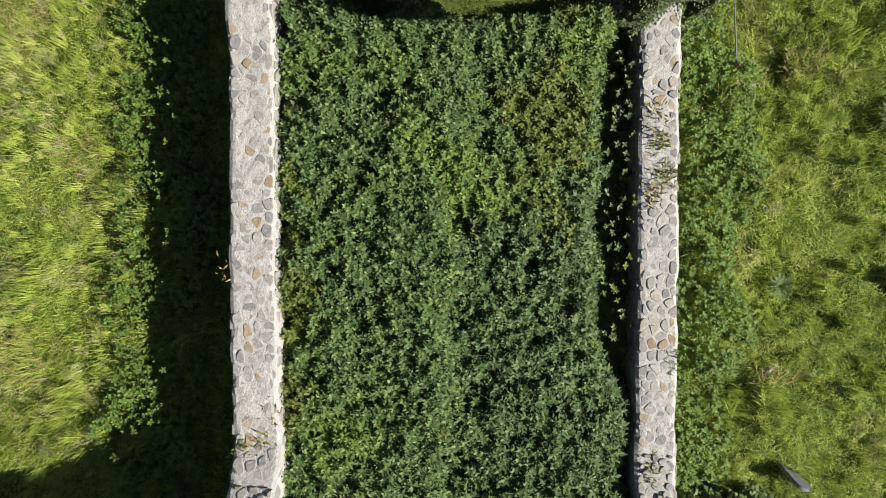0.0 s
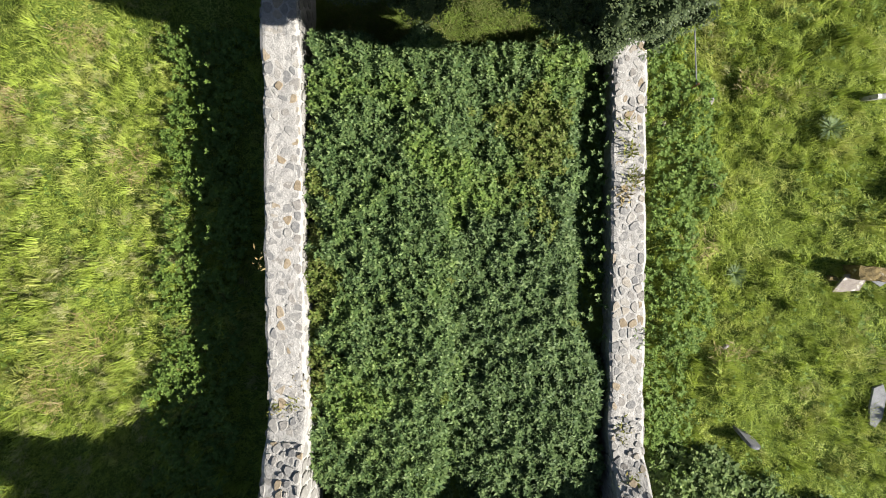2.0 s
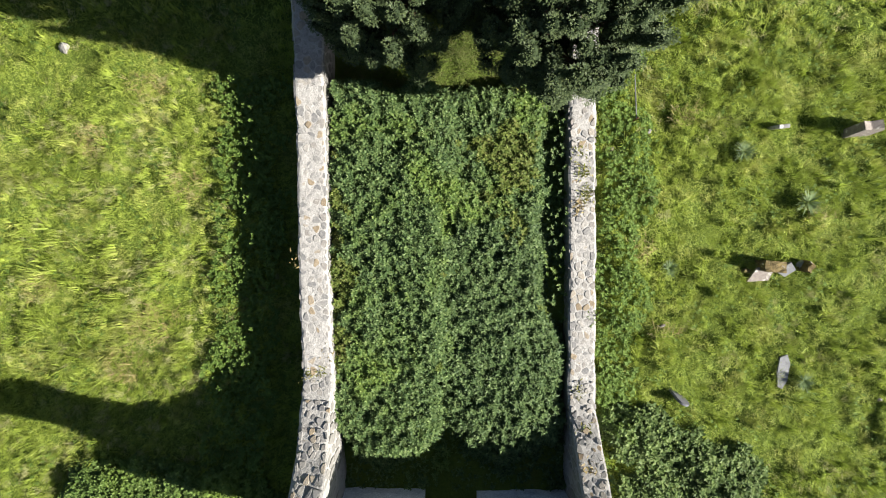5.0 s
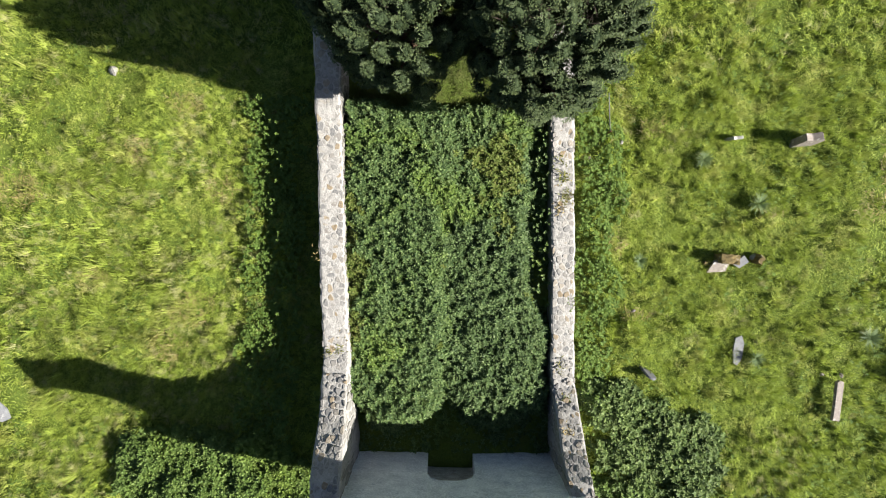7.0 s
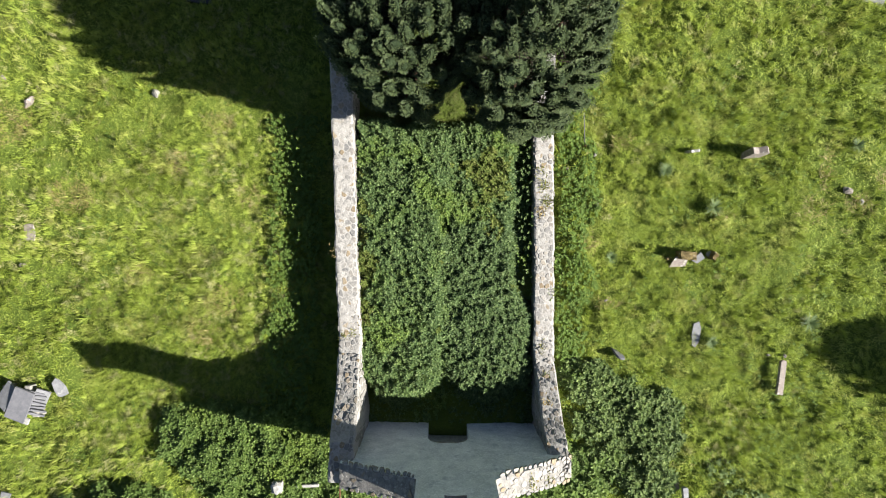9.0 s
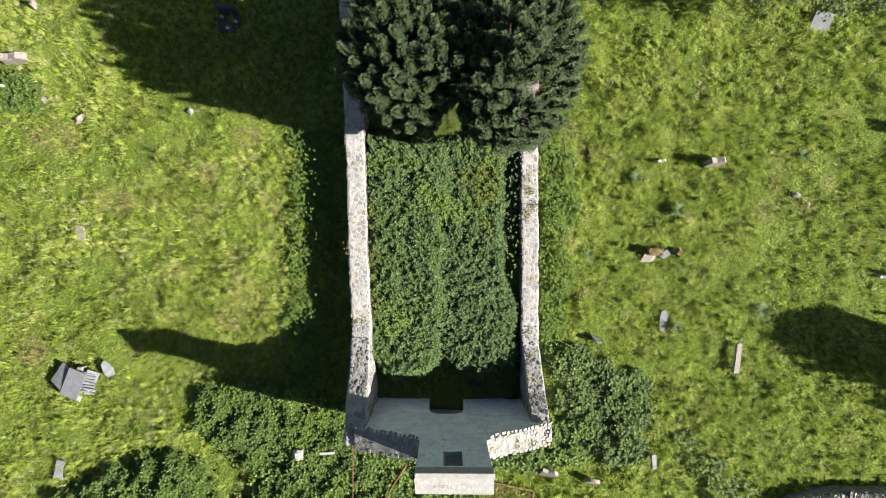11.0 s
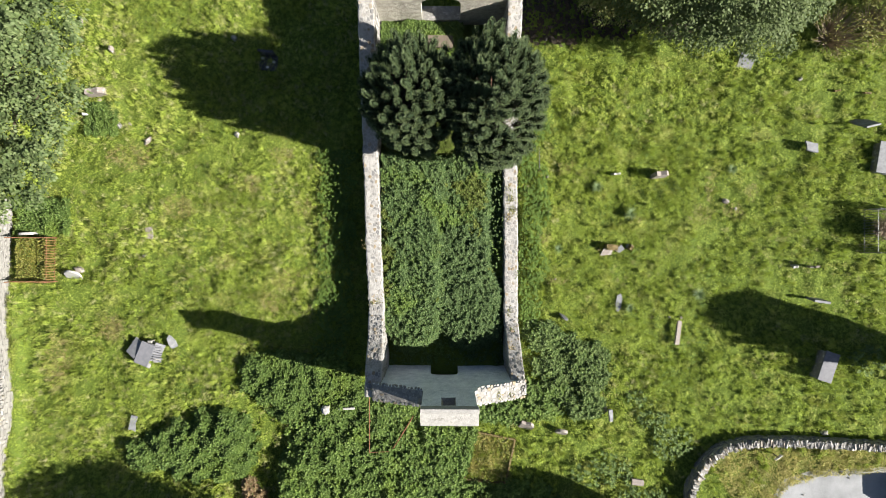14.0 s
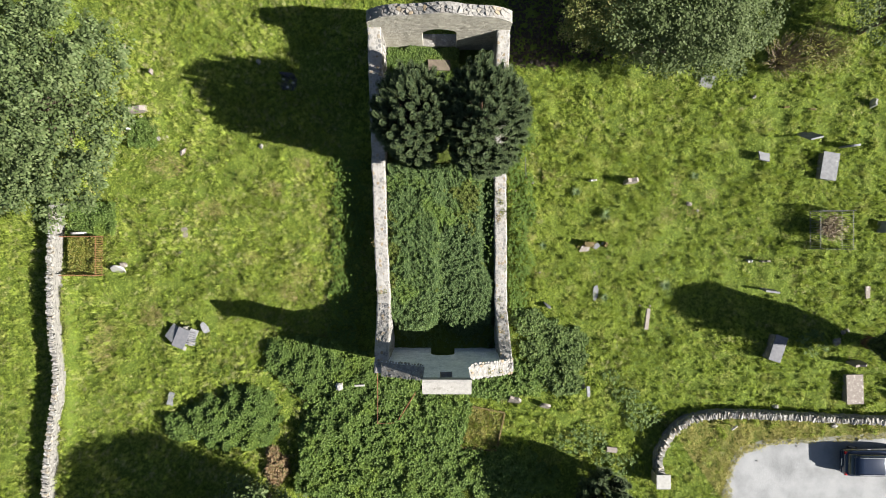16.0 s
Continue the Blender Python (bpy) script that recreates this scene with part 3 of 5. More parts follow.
# ---- dry stone boundary walls ----
def along(path, step):
    """Points and headings at even steps along a path."""
    out, left = [], 0.0
    for (x0, y0), (x1, y1) in zip(path, path[1:]):
        d = math.hypot(x1 - x0, y1 - y0)
        while left < d:
            out.append((x0 + (x1 - x0) * left / d, y0 + (y1 - y0) * left / d, math.atan2(y1 - y0, x1 - x0)))
            left += step
        left -= d
    return out


def smooth_path(path, times=2):
    for _ in range(times):
        path = [path[0]] + [q for a, b in zip(path, path[1:]) for q in ((a[0] * 0.75 + b[0] * 0.25, a[1] * 0.75 + b[1] * 0.25), (a[0] * 0.25 + b[0] * 0.75, a[1] * 0.25 + b[1] * 0.75))] + [path[-1]]
    return path


def dry_wall(path, height, width, seed, label, coping_mat):
    root = thing("dry_stone_wall", pose(0, 0, 0), label, "wall", "boundary walls")
    rnd = random.Random(seed)
    path = smooth_path(path)
    core, faces = bmesh.new(), bmesh.new()
    prev = None
    for x, y, a in along(path, 0.4):
        nx, ny = -math.sin(a), math.cos(a)
        z = -0.0146 * y
        w = width / 2 - 0.05
        ring = [core.verts.new((x + nx * o, y + ny * o, z + h)) for o, h in ((-w * 1.25, -0.2), (-w, height - 0.03), (w, height - 0.03), (w * 1.25, -0.2))]
        if prev:
            for k in range(3):
                core.faces.new((prev[k], prev[k + 1], ring[k + 1], ring[k]))
        prev = ring
    part("wall_core", core, M_CORE, root)
    for x, y, a in along(path, 0.27):
        z = -0.0146 * y
        for side in (-1, 1):
            h = 0.0
            while h < height - 0.06:
                t = rnd.uniform(0.09, 0.17)
                w = width / 2 * (1.2 - 0.2 * h / height)
                m = pose(x - math.sin(a) * side * (w - 0.08), y + math.cos(a) * side * (w - 0.08), z + h + t / 2, rnd.uniform(-6, 6), rnd.uniform(-6, 6), math.degrees(a) + rnd.uniform(-8, 8))
                one = bmesh.ops.create_cube(faces, size=1, matrix=m @ Matrix.Diagonal((rnd.uniform(0.2, 0.34), rnd.uniform(0.16, 0.24), t * 0.95, 1)))
                for v in one["verts"]:
                    v.co += Vector((rnd.uniform(-1, 1), rnd.uniform(-1, 1), rnd.uniform(-1, 1))) * 0.02
                h += t
    tagged(part("face_stones", faces, M_FIELD, root), kind="stuff")
    shapes = []
    for k in range(12):
        bm = block((rnd.uniform(0.04, 0.12), width * rnd.uniform(0.65, 1.25), rnd.uniform(0.14, 0.28)), (0, 0, 0), 0.012, 0.024, 0, k)
        me = bpy.data.meshes.new("coping_stone")
        bm.to_mesh(me)
        bm.free()
        me.materials.append(coping_mat)
        shapes.append(me)
    for x, y, a in along(path, 0.072):
        ob = new("coping_stone", rnd.choice(shapes))
        ob.parent = root
        off = rnd.uniform(-0.08, 0.08)
        ob.matrix_basis = pose(x - math.sin(a) * off, y + math.cos(a) * off, -0.0146 * y + height + 0.08 + rnd.uniform(-0.03, 0.03), rnd.uniform(-8, 8), rnd.uniform(-30, 30), math.degrees(a) + rnd.uniform(-18, 18))
    return root


dry_wall([(-22.95, 2.6), (-22.95, 1.5), (-23.05, -1.6), (-22.95, -4.6), (-22.6, -6.6), (-22.55, -8.6), (-22.9, -10.5), (-23.15, -14.6), (-23.2, -19)], 0.95, 0.26, 3, "pale dry stone boundary wall with upright coping stones", M_COPING)
dry_wall([(12.95, -13.0), (12.85, -12.2), (13.35, -11.1), (14.2, -10.15), (15.4, -9.68), (17.2, -9.55), (20.5, -9.7), (23.8, -9.85), (30, -10.05)], 0.66, 0.33, 4, "curving dry stone wall beside the gravel car park", M_COPING)
pier = thing("gate_pier", on_ground(12.95, -13.35), "square stone gate pier with a pale flat cap", "gate pier")
part("shaft", block((0.66, 0.66, 1.25), (0, 0, 0.52), 0.03), M_FIELD, pier)
part("cap", block((0.84, 0.84, 0.12), (0, 0, 1.2), 0.03), M_PALE_SLAB, pier, "pale concrete cap")


# ---- grasses and leafy beds ----
def blades(n_per_m2, x0, x1, y0, y1, length, width, keep, seed, lift=1.0):
    """Bent grass blades, one triangle each, in tufts that lean together."""
    r = np.random.default_rng(seed)
    n = int(n_per_m2 * (x1 - x0) * (y1 - y0))
    x, y = r.uniform(x0, x1, n), r.uniform(y0, y1, n)
    ok = keep(x, y)
    x, y = x[ok], y[ok]
    n = len(x)
    vigour = 0.4 + 1.15 * vnoise(x, y, 0.38, 2) * (0.5 + vnoise(x, y, 2.2, 4))
    size = length * vigour * r.uniform(0.6, 1.25, n)
    swirl = 2 * np.pi * 1.6 * (vnoise(x, y, 1.3, 0) + 0.6 * vnoise(x, y, 0.45, 5)) + r.normal(0, 1.15, n)
    lean = np.clip(r.normal(1.15, 0.3, n), 0.3, 1.75)
    z = gz(x, y) - 0.02
    ux, uy = np.cos(swirl), np.sin(swirl)
    w = width * r.uniform(0.6, 1.3, n) / 2
    base = np.stack([x, y, z], 1)
    side = np.stack([-uy * w, ux * w, r.normal(0, 0.25, n) * w], 1)
    root = base + np.stack([ux * 0.0, uy * 0.0, lift * size * 0.35], 1)
    tip = root + np.stack([ux * np.sin(lean), uy * np.sin(lean), lift * np.cos(lean)], 1) * (size * 0.85)[:, None]
    verts = np.concatenate([root - side, root + side, tip], 1).reshape(-1, 3)
    return verts, np.arange(3 * n).reshape(-1, 3)


def tufts(per_m2, x0, x1, y0, y1, each, length, width, keep, seed, lean_low=0.55, lean_high=1.2, stray=0.9):
    """Tussocks: blades that fan out from one root and lean over together."""
    r = np.random.default_rng(seed)
    n = int(per_m2 * (x1 - x0) * (y1 - y0))
    x, y = r.uniform(x0, x1, n), r.uniform(y0, y1, n)
    ok = keep(x, y) & (vnoise(x, y, 0.8, 3) + vnoise(x, y, 2.6, 1) > r.uniform(0.35, 1.0, n))
    x, y = x[ok], y[ok]
    n = len(x)
    way = 2 * np.pi * 1.2 * (vnoise(x, y, 3.5, 0) + 0.4 * vnoise(x, y, 0.9, 5)) + r.normal(0, stray, n)
    big = r.uniform(0.55, 1.3, n) * (0.6 + 0.8 * vnoise(x, y, 1.2, 4))
    lean0 = r.uniform(lean_low, lean_high, n)
    x, y, way, big, lean0 = (np.repeat(q, each) for q in (x, y, way, big, lean0))
    n = len(x)
    x, y = x + r.normal(0, 0.05, n), y + r.normal(0, 0.05, n)
    az = way + r.normal(0, 0.8, n)
    lean = np.clip(lean0 + r.normal(0, 0.3, n), 0.1, 1.6)
    size = length * big * r.uniform(0.55, 1.2, n)
    ux, uy = np.cos(az), np.sin(az)
    w = width * r.uniform(0.6, 1.3, n) / 2
    root = np.stack([x, y, gz(x, y) + 0.02 + size * 0.15], 1)
    side = np.stack([-uy * w, ux * w, r.normal(0, 0.3, n) * w], 1)
    tip = root + np.stack([ux * np.sin(lean), uy * np.sin(lean), np.cos(lean)], 1) * size[:, None]
    verts = np.concatenate([root - side, root + side, tip], 1).reshape(-1, 3)
    return verts, np.arange(3 * n).reshape(-1, 3)


def open_turf(x, y):
    church = (x > -4.0) & (x < 4.0) & (y > -6.7) & (y < 12.9)
    return ~church & ~in_poly(x, y, CAR_PARK) & ~(on_verge(x, y) & (vnoise(x, y, 0.5, 2) > 0.36)) & ~under_trees(x, y)


def near(x, y):
    return (abs(x) < 13.5) & (abs(y) < 7)


def turf(name, parts, mat, label):
    verts, faces, off = [], [], 0
    for v, f in parts:
        verts.append(v)
        faces.append(f + off)
        off += len(v)
    ob = put(name, np_mesh(name, np.concatenate(verts), np.concatenate(faces)), mat)
    return tagged(ob, label, "grass", kind="stuff")


def hay_field(x, y):
    return open_turf(x, y) & (0.6 * vnoise(x, y, 0.8, 5) + 0.4 * vnoise(x, y, 2.4, 3) + np.where(x < -5.5, 0.17, -0.13) > 0.52)


turf("grass", [blades(820, -13.5, 13.5, -7, 7, 0.15, 0.012, open_turf, 21),
               tufts(26, -13.5, 13.5, -7, 7, 34, 0.185, 0.0105, open_turf, 24, 0.3, 1.15, 1.4),
               blades(205, -30, 30, -18.5, 18.5, 0.18, 0.021, lambda x, y: open_turf(x, y) & ~near(x, y), 22),
               tufts(17, -30, 30, -18.5, 18.5, 18, 0.24, 0.019, lambda x, y: open_turf(x, y) & ~near(x, y), 25, 0.3, 1.15, 1.4)], M_GRASS, "long uneven meadow grass with straw-coloured patches")
turf("dry_grass", [tufts(13, -13.5, 13.5, -7, 7, 28, 0.2, 0.01, hay_field, 26, 0.45, 1.2, 0.9),
                   tufts(8, -30, 30, -18.5, 18.5, 14, 0.26, 0.018, lambda x, y: hay_field(x, y) & ~near(x, y), 27, 0.45, 1.2, 0.9)], M_HAY, "pale wisps of dry grass lying over green turf")
turf("tussock_grass", [tufts(5, -30, 30, -18.5, 18.5, 24, 0.36, 0.025, lambda x, y: open_turf(x, y) & ~((abs(x) < 9) & (abs(y) < 6)), 28, 0.15, 0.85),
                       tufts(6, -9, 9, -6, 6, 34, 0.34, 0.016, open_turf, 29, 0.15, 0.85)], M_GRASS, "coarse grass tussocks standing above the turf")
turf("verge_grass", [blades(520, 13.6, 42, -16, -9.9, 0.2, 0.03, lambda x, y: ((~in_poly(x, y, CAR_PARK)) | (in_poly(x - 0.3, y + 0.3, CAR_PARK) == 0)) & on_verge(x, y), 23)], M_VERGE, "thin straw-coloured verge grass along gravel")


def leaf_quads(centre, az, pitch, length, width, fold=0.15):
    """Leaf blades as folded four-cornered pieces."""
    d = np.stack([np.cos(az) * np.cos(pitch), np.sin(az) * np.cos(pitch), np.sin(pitch)], 1)
    s = np.stack([-np.sin(az), np.cos(az), np.zeros(len(az))], 1)
    up = np.cross(d, s)
    L, W = length[:, None], width[:, None]
    mid = centre + d * L * 0.45
    verts = np.stack([centre, mid + s * W / 2 + up * W * fold, centre + d * L, mid - s * W / 2 + up * W * fold], 1).reshape(-1, 3)
    return verts


def plants(x, y, z, leaf, seed, whorls=3, per=4, droop=0.35, spacing=0.07, narrow=0.55):
    """Leafy shoots: crossed whorls of leaves below each tip."""
    r = np.random.default_rng(seed)
    n = len(x)
    lean_a, lean = r.uniform(0, 2 * np.pi, n), r.uniform(0, 0.25, n)
    out = []
    for k in range(whorls):
        for j in range(per):
            az = lean_a + 2 * np.pi * j / per + (np.pi / per) * (k % 2) + r.normal(0, 0.3, n)
            size = leaf * r.uniform(0.7, 1.25, n) * (0.65 + 0.25 * k)
            pitch = 0.55 - droop * k + r.normal(0, 0.28, n)
            c = np.stack([x - lean * spacing * k * np.cos(lean_a), y - lean * spacing * k * np.sin(lean_a), z - spacing * k], 1)
            out.append(leaf_quads(c, az, pitch, size, size * narrow))
    return np.concatenate(out)


def scatter(n, x0, x1, y0, y1, keep, seed):
    r = np.random.default_rng(seed)
    x, y = r.uniform(x0, x1, n), r.uniform(y0, y1, n)
    ok = keep(x, y)
    return x[ok], y[ok], r.random(ok.sum())


def bed(name, vert_sets, mat, label, category="plants"):
    v = np.concatenate(vert_sets)
    ob = put(name, np_mesh(name, v, np.arange(len(v)).reshape(-1, 4)), mat)
    return tagged(ob, label, category, kind="stuff")


def canopy_inside(x, y):
    """Top of the growth inside the church: two long mounds with a furrow between."""
    mid = 0.1 + 0.5 * (vnoise(y, y * 0 + 3, 1.6, 1) - 0.5) + 0.4 * (vnoise(x, y, 0.5, 2) - 0.5)
    left = np.clip(1 - ((x + 1.5) / 1.8) ** 4, 0, 1)
    right = np.clip(1 - ((x - 1.55) / 1.6) ** 4, 0, 1)
    s = np.clip((x - mid) / 0.9 + 0.5, 0, 1)
    h = (0.98 + 0.14 * np.sqrt(left)) * (1 - s) + (0.5 + 0.3 * np.sqrt(right)) * s
    h = h - (0.22 * vnoise(x, y, 0.9, 2)) * np.exp(-((x - mid) / (0.1 + 0.25 * vnoise(y, x * 0, 0.7, 5))) ** 2)
    end = np.where(x < mid, -4.95 + 0.3 * ((x + 1.7) / 1.3) ** 2, -4.8 + 0.3 * ((x - 1.4) / 1.2) ** 2) + 0.9 * (vnoise(x, y, 0.7, 3) - 0.5)
    h = h * np.clip((y - end) / 0.6 + 0.2, 0.1, 1) * np.clip((5.1 + 0.9 * (vnoise(x, x * 0 + 2, 0.7, 1) - 0.35) - y) / 0.4 + 0.3, 0.3, 1)
    edge = 2.42 + 0.5 * vnoise(y, x * 0, 0.9, 3) + 0.55 * np.clip((-0.9 - y) / 1.0, 0, 1)
    h = h * np.where(x > 0, np.clip((edge - x) / 0.35, 0.12, 1), 1.0)
    a, b = 0.8 * x + 0.6 * y, 0.8 * y - 0.6 * x
    return 0.2 + h + 0.2 * (vnoise(a, b, 0.55, 4) - 0.5) + 0.22 * (vnoise(a, b, 0.24, 5) - 0.5)


def inner_area(x, y):
    return (x > -3.25) & (x < 3.25) & (y > -5.75) & (y < 5.15 + 0.9 * (vnoise(x, x * 0 + 2, 0.7, 1) - 0.35))


def yellowing(x, y):
    """Where the growth turns yellow: along the west wall, and towards the yews on the east side."""
    w = 0.9 * np.exp(-((x + 3.0) / 0.45) ** 2) * np.exp(-((y - 0.2) / 2.6) ** 2) + 0.85 * np.exp(-((x - 1.6) / 0.85) ** 2 - ((y - 3.2) / 1.5) ** 2)
    return w + 0.75 * (vnoise(x, y, 0.5, 1) - 0.5) + 0.6 * (vnoise(x, y, 0.15, 4) - 0.5) > 0.5


x, y, u = scatter(15000, -3.2, 3.2, -5.75, 5.8, inner_area, 31)
x9, y9, u9 = scatter(150, 2.45, 3.05, -4.4, 5.0, inner_area, 39)
stray = plants(x9, y9, 0.62 + 0.3 * u9, 0.09, 40, 2)
turned = yellowing(x, y)
z = canopy_inside(x, y) - 0.2 + 0.4 * u ** 1.5
grey = ~turned & (x + 0.5 * (vnoise(x, y, 0.6, 2) - 0.5) > 0.05) & (y + 1.6 * (vnoise(x, y, 0.7, 0) - 0.5) < 1.6)
green = ~turned & ~grey
upper = plants(x[green], y[green], z[green], 0.118, 32, narrow=0.42)
upper_grey = plants(x[grey], y[grey], z[grey], 0.125, 45, narrow=0.42)
upper_yellow = plants(x[turned], y[turned], z[turned], 0.115, 30, narrow=0.42)
x, y, u = scatter(4300, -3.2, 3.2, -5.75, 5.8, inner_area, 33)
lower = plants(x, y, (canopy_inside(x, y)) * (0.4 + 0.3 * u), 0.14, 34, 2)
bed("nettle_bed", [upper, lower, stray], M_NETTLE, "dense waist-high dark green nettles filling the roofless church")
bed("nettle_bed", [upper_grey], M_NETTLE_GREY, "grey-green nettles standing lower along the east side of the church")
bed("nettle_bed", [upper_yellow], M_NETTLE_YELLOW, "yellowing nettles among the dark green ones in the church")
x, y, u = scatter(3200, -3.3, 3.3, 8.8, 12.1, lambda x, y: (x < 0.9) | (y < 10), 35)
bed("ivy_bed", [plants(x, y, 0.35 + 0.5 * vnoise(x, y, 0.8, 3) + 0.1 * u, 0.14, 36)], M_BRAMBLE, "bright green weeds below the arched gable")
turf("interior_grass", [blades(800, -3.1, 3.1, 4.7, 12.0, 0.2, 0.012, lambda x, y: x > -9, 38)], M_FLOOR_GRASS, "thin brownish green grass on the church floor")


# weeds along the walls
def wall_weeds(x, y):
    w = 1.1 * np.exp(-((x + 5.7) / 1.0) ** 2) * (y > -7) * (y < 5.5) + 0.85 * np.exp(-((x - 4.6) / 0.9) ** 2) * (y > -4.5) * (y < 9)
    return (w > vnoise(x, y, 0.7, 1) * 0.75 + 0.12) & open_turf(x, y)


# litter in darkened browns that deepen the shade below the trees
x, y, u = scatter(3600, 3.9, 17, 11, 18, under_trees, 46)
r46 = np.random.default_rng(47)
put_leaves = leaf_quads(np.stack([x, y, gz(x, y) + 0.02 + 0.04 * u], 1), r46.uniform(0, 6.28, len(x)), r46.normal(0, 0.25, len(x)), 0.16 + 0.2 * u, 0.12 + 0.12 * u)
bed("leaf_litter", [put_leaves], M_LITTER_SHADED, "brown leaf litter on bare soil, coloured darker for the shade under the trees", "litter")
x3, y3, u3 = scatter(170, -6.3, -5.3, -4.5, 4.6, lambda x, y: vnoise(x, y, 0.8, 2) > 0.45, 48)
bed("tall_weeds", [plants(x3, y3, gz(x3, y3) + 0.3 + 0.45 * u3, 0.09, 49, 2)], M_WEED, "taller weeds standing along the west wall")
x, y, u = scatter(19000, -8, 7, -7, 9, wall_weeds, 41)
x2, y2, u2 = scatter(9000, -14, 14, -8, 8, lambda x, y: open_turf(x, y) & (vnoise(x, y, 0.6, 5) + 0.4 * vnoise(x, y, 2.5, 1) > 0.78), 43)
bed("broadleaf_weeds", [plants(x2, y2, gz(x2, y2) + 0.1 + 0.16 * u2, 0.065, 44, 2)], M_WEED, "small broad-leaved weeds scattered through the meadow grass")
bed("wall_weeds", [plants(x, y, gz(x, y) + 0.12 + np.where(x > 0, 0.36, 0.2) * vnoise(x, y, 0.6, 3) + 0.14 * u, 0.085, 42)], M_WEED, "leafy weeds along the foot of the ruined walls")


# bramble and nettle thickets round the gable
def blob_field(blobs):
    """Height of a thicket made of rounded mounds (x, y, rx, ry, height)."""
    def height(x, y):
        h = np.zeros(np.shape(x))
        wob = 0.7 * (vnoise(x, y, 0.9, 2) - 0.5) + 0.7 * (vnoise(x, y, 0.35, 3) - 0.5)
        for bx, by, rx, ry, bh in blobs:
            d = ((x - bx) / rx) ** 2 + ((y - by) / ry) ** 2
            h = np.maximum(h, bh * np.sqrt(np.clip(1.12 - d + wob, 0, 1)))
        return h
    return height


KERB_RING = [(1.82, -9.3), (3.82, -9.68), (3.32, -11.95), (1.15, -11.75)]


def wild(x, y):
    return open_turf(x, y) & ~in_poly(x, y, KERB_RING)


def thicket(name, blobs, count, leaf, mat, label, seed, narrow=0.55, whorls=2):
    f = blob_field(blobs)
    x0, x1 = min(b[0] - b[2] * 1.2 for b in blobs), max(b[0] + b[2] * 1.2 for b in blobs)
    y0, y1 = min(b[1] - b[3] * 1.2 for b in blobs), max(b[1] + b[3] * 1.2 for b in blobs)
    x, y, u = scatter(count, x0, x1, y0, y1, lambda x, y: (f(x, y) > 0.12) & wild(x, y), seed)
    h = f(x, y)
    z = gz(x, y) + h * (0.55 + 0.6 * vnoise(x, y, 0.42, 5) + 0.25 * vnoise(x, y, 1.1, 4)) - 0.1 + 0.3 * u ** 1.5
    x2, y2, u2 = scatter(count // 3, x0, x1, y0, y1, lambda x, y: (f(x, y) > 0.2) & wild(x, y), seed + 1)
    z2 = gz(x2, y2) + f(x2, y2) * (0.3 + 0.45 * u2)
    sets = [plants(x, y, z, leaf, seed + 2, whorls, narrow=narrow), plants(x2, y2, z2, leaf * 1.2, seed + 3, 2, narrow=narrow)]
    return bed(name, sets, mat, label)


thicket("nettle_patch", [(-7.3, -6.9, 3.1, 1.7, 0.6), (-5.3, -7.6, 1.8, 1.4, 0.65), (-9.0, -5.9, 1.6, 0.9, 0.4), (-4.6, -8.2, 1.4, 1.0, 0.5)],
        9500, 0.125, M_BRAMBLE, "bright green nettle patch in the corner beside the gable", 53)
thicket("bramble_thicket", [(-4.4, -9.6, 3.2, 2.2, 0.6), (-6.4, -11.3, 1.9, 2.1, 0.95), (-4.2, -12.6, 3.6, 2.6, 0.7), (-1.4, -10.4, 3.0, 2.6, 0.5), (-1.2, -13.6, 3.4, 2.4, 0.65), (0.7, -11.4, 1.7, 3.0, 0.45), (3.0, -8.0, 2.6, 0.9, 0.5), (0.2, -7.9, 2.8, 1.1, 0.45), (-3.0, -8.0, 2.0, 1.3, 0.5), (3.6, -13.4, 3.0, 1.6, 0.5), (-6.0, -9.0, 2.2, 1.3, 0.45), (4.9, -7.6, 1.6, 1.2, 0.5), (-7.1, -13.2, 1.5, 1.7, 0.8)],
        17000, 0.18, M_BRAMBLE, "sprawling bramble and nettle thicket below the gable", 51)
thicket("bramble_thicket", [(-13.6, -10.2, 2.1, 1.3, 0.7), (-11.6, -9.6, 1.9, 1.5, 0.85), (-15.2, -10.5, 1.3, 0.9, 0.5), (-11.2, -10.7, 1.4, 1.1, 0.7), (-12.8, -10.6, 1.8, 1.2, 0.7), (-12.2, -8.9, 1.1, 0.8, 0.5)],
        9500, 0.165, M_BRAMBLE, "rounded bramble thicket in open grass", 55)
thicket("nettle_patch", [(6.3, -5.4, 1.6, 1.4, 0.42), (6.0, -7.2, 1.5, 1.2, 0.34), (7.6, -6.0, 1.2, 1.5, 0.42), (5.2, -4.3, 1.0, 1.0, 0.5), (7.3, -7.7, 1.1, 0.9, 0.5)],
        3700, 0.16, M_NETTLE_PATCH, "dense grey-green nettle patch beside the gable corner", 57)
thicket("fern_patch", [(11.0, -8.6, 0.9, 0.8, 0.45), (12.0, -9.8, 1.1, 0.9, 0.45), (10.1, -7.6, 0.7, 0.6, 0.35), (8.2, -11.2, 1.6, 0.8, 0.6), (10.4, -12.6, 1.4, 0.9, 0.5), (22.2, -5.4, 1.0, 0.8, 0.4)],
        3000, 0.15, M_NETTLE_PATCH, "low patches of dark weeds in the grass", 58)
thicket("dead_bracken", [(-9.75, -13.2, 0.7, 0.85, 0.45), (-10.0, -12.2, 0.4, 0.5, 0.4)], 800, 0.16, M_BRACKEN, "brown patch of dead bracken among brambles", 60)

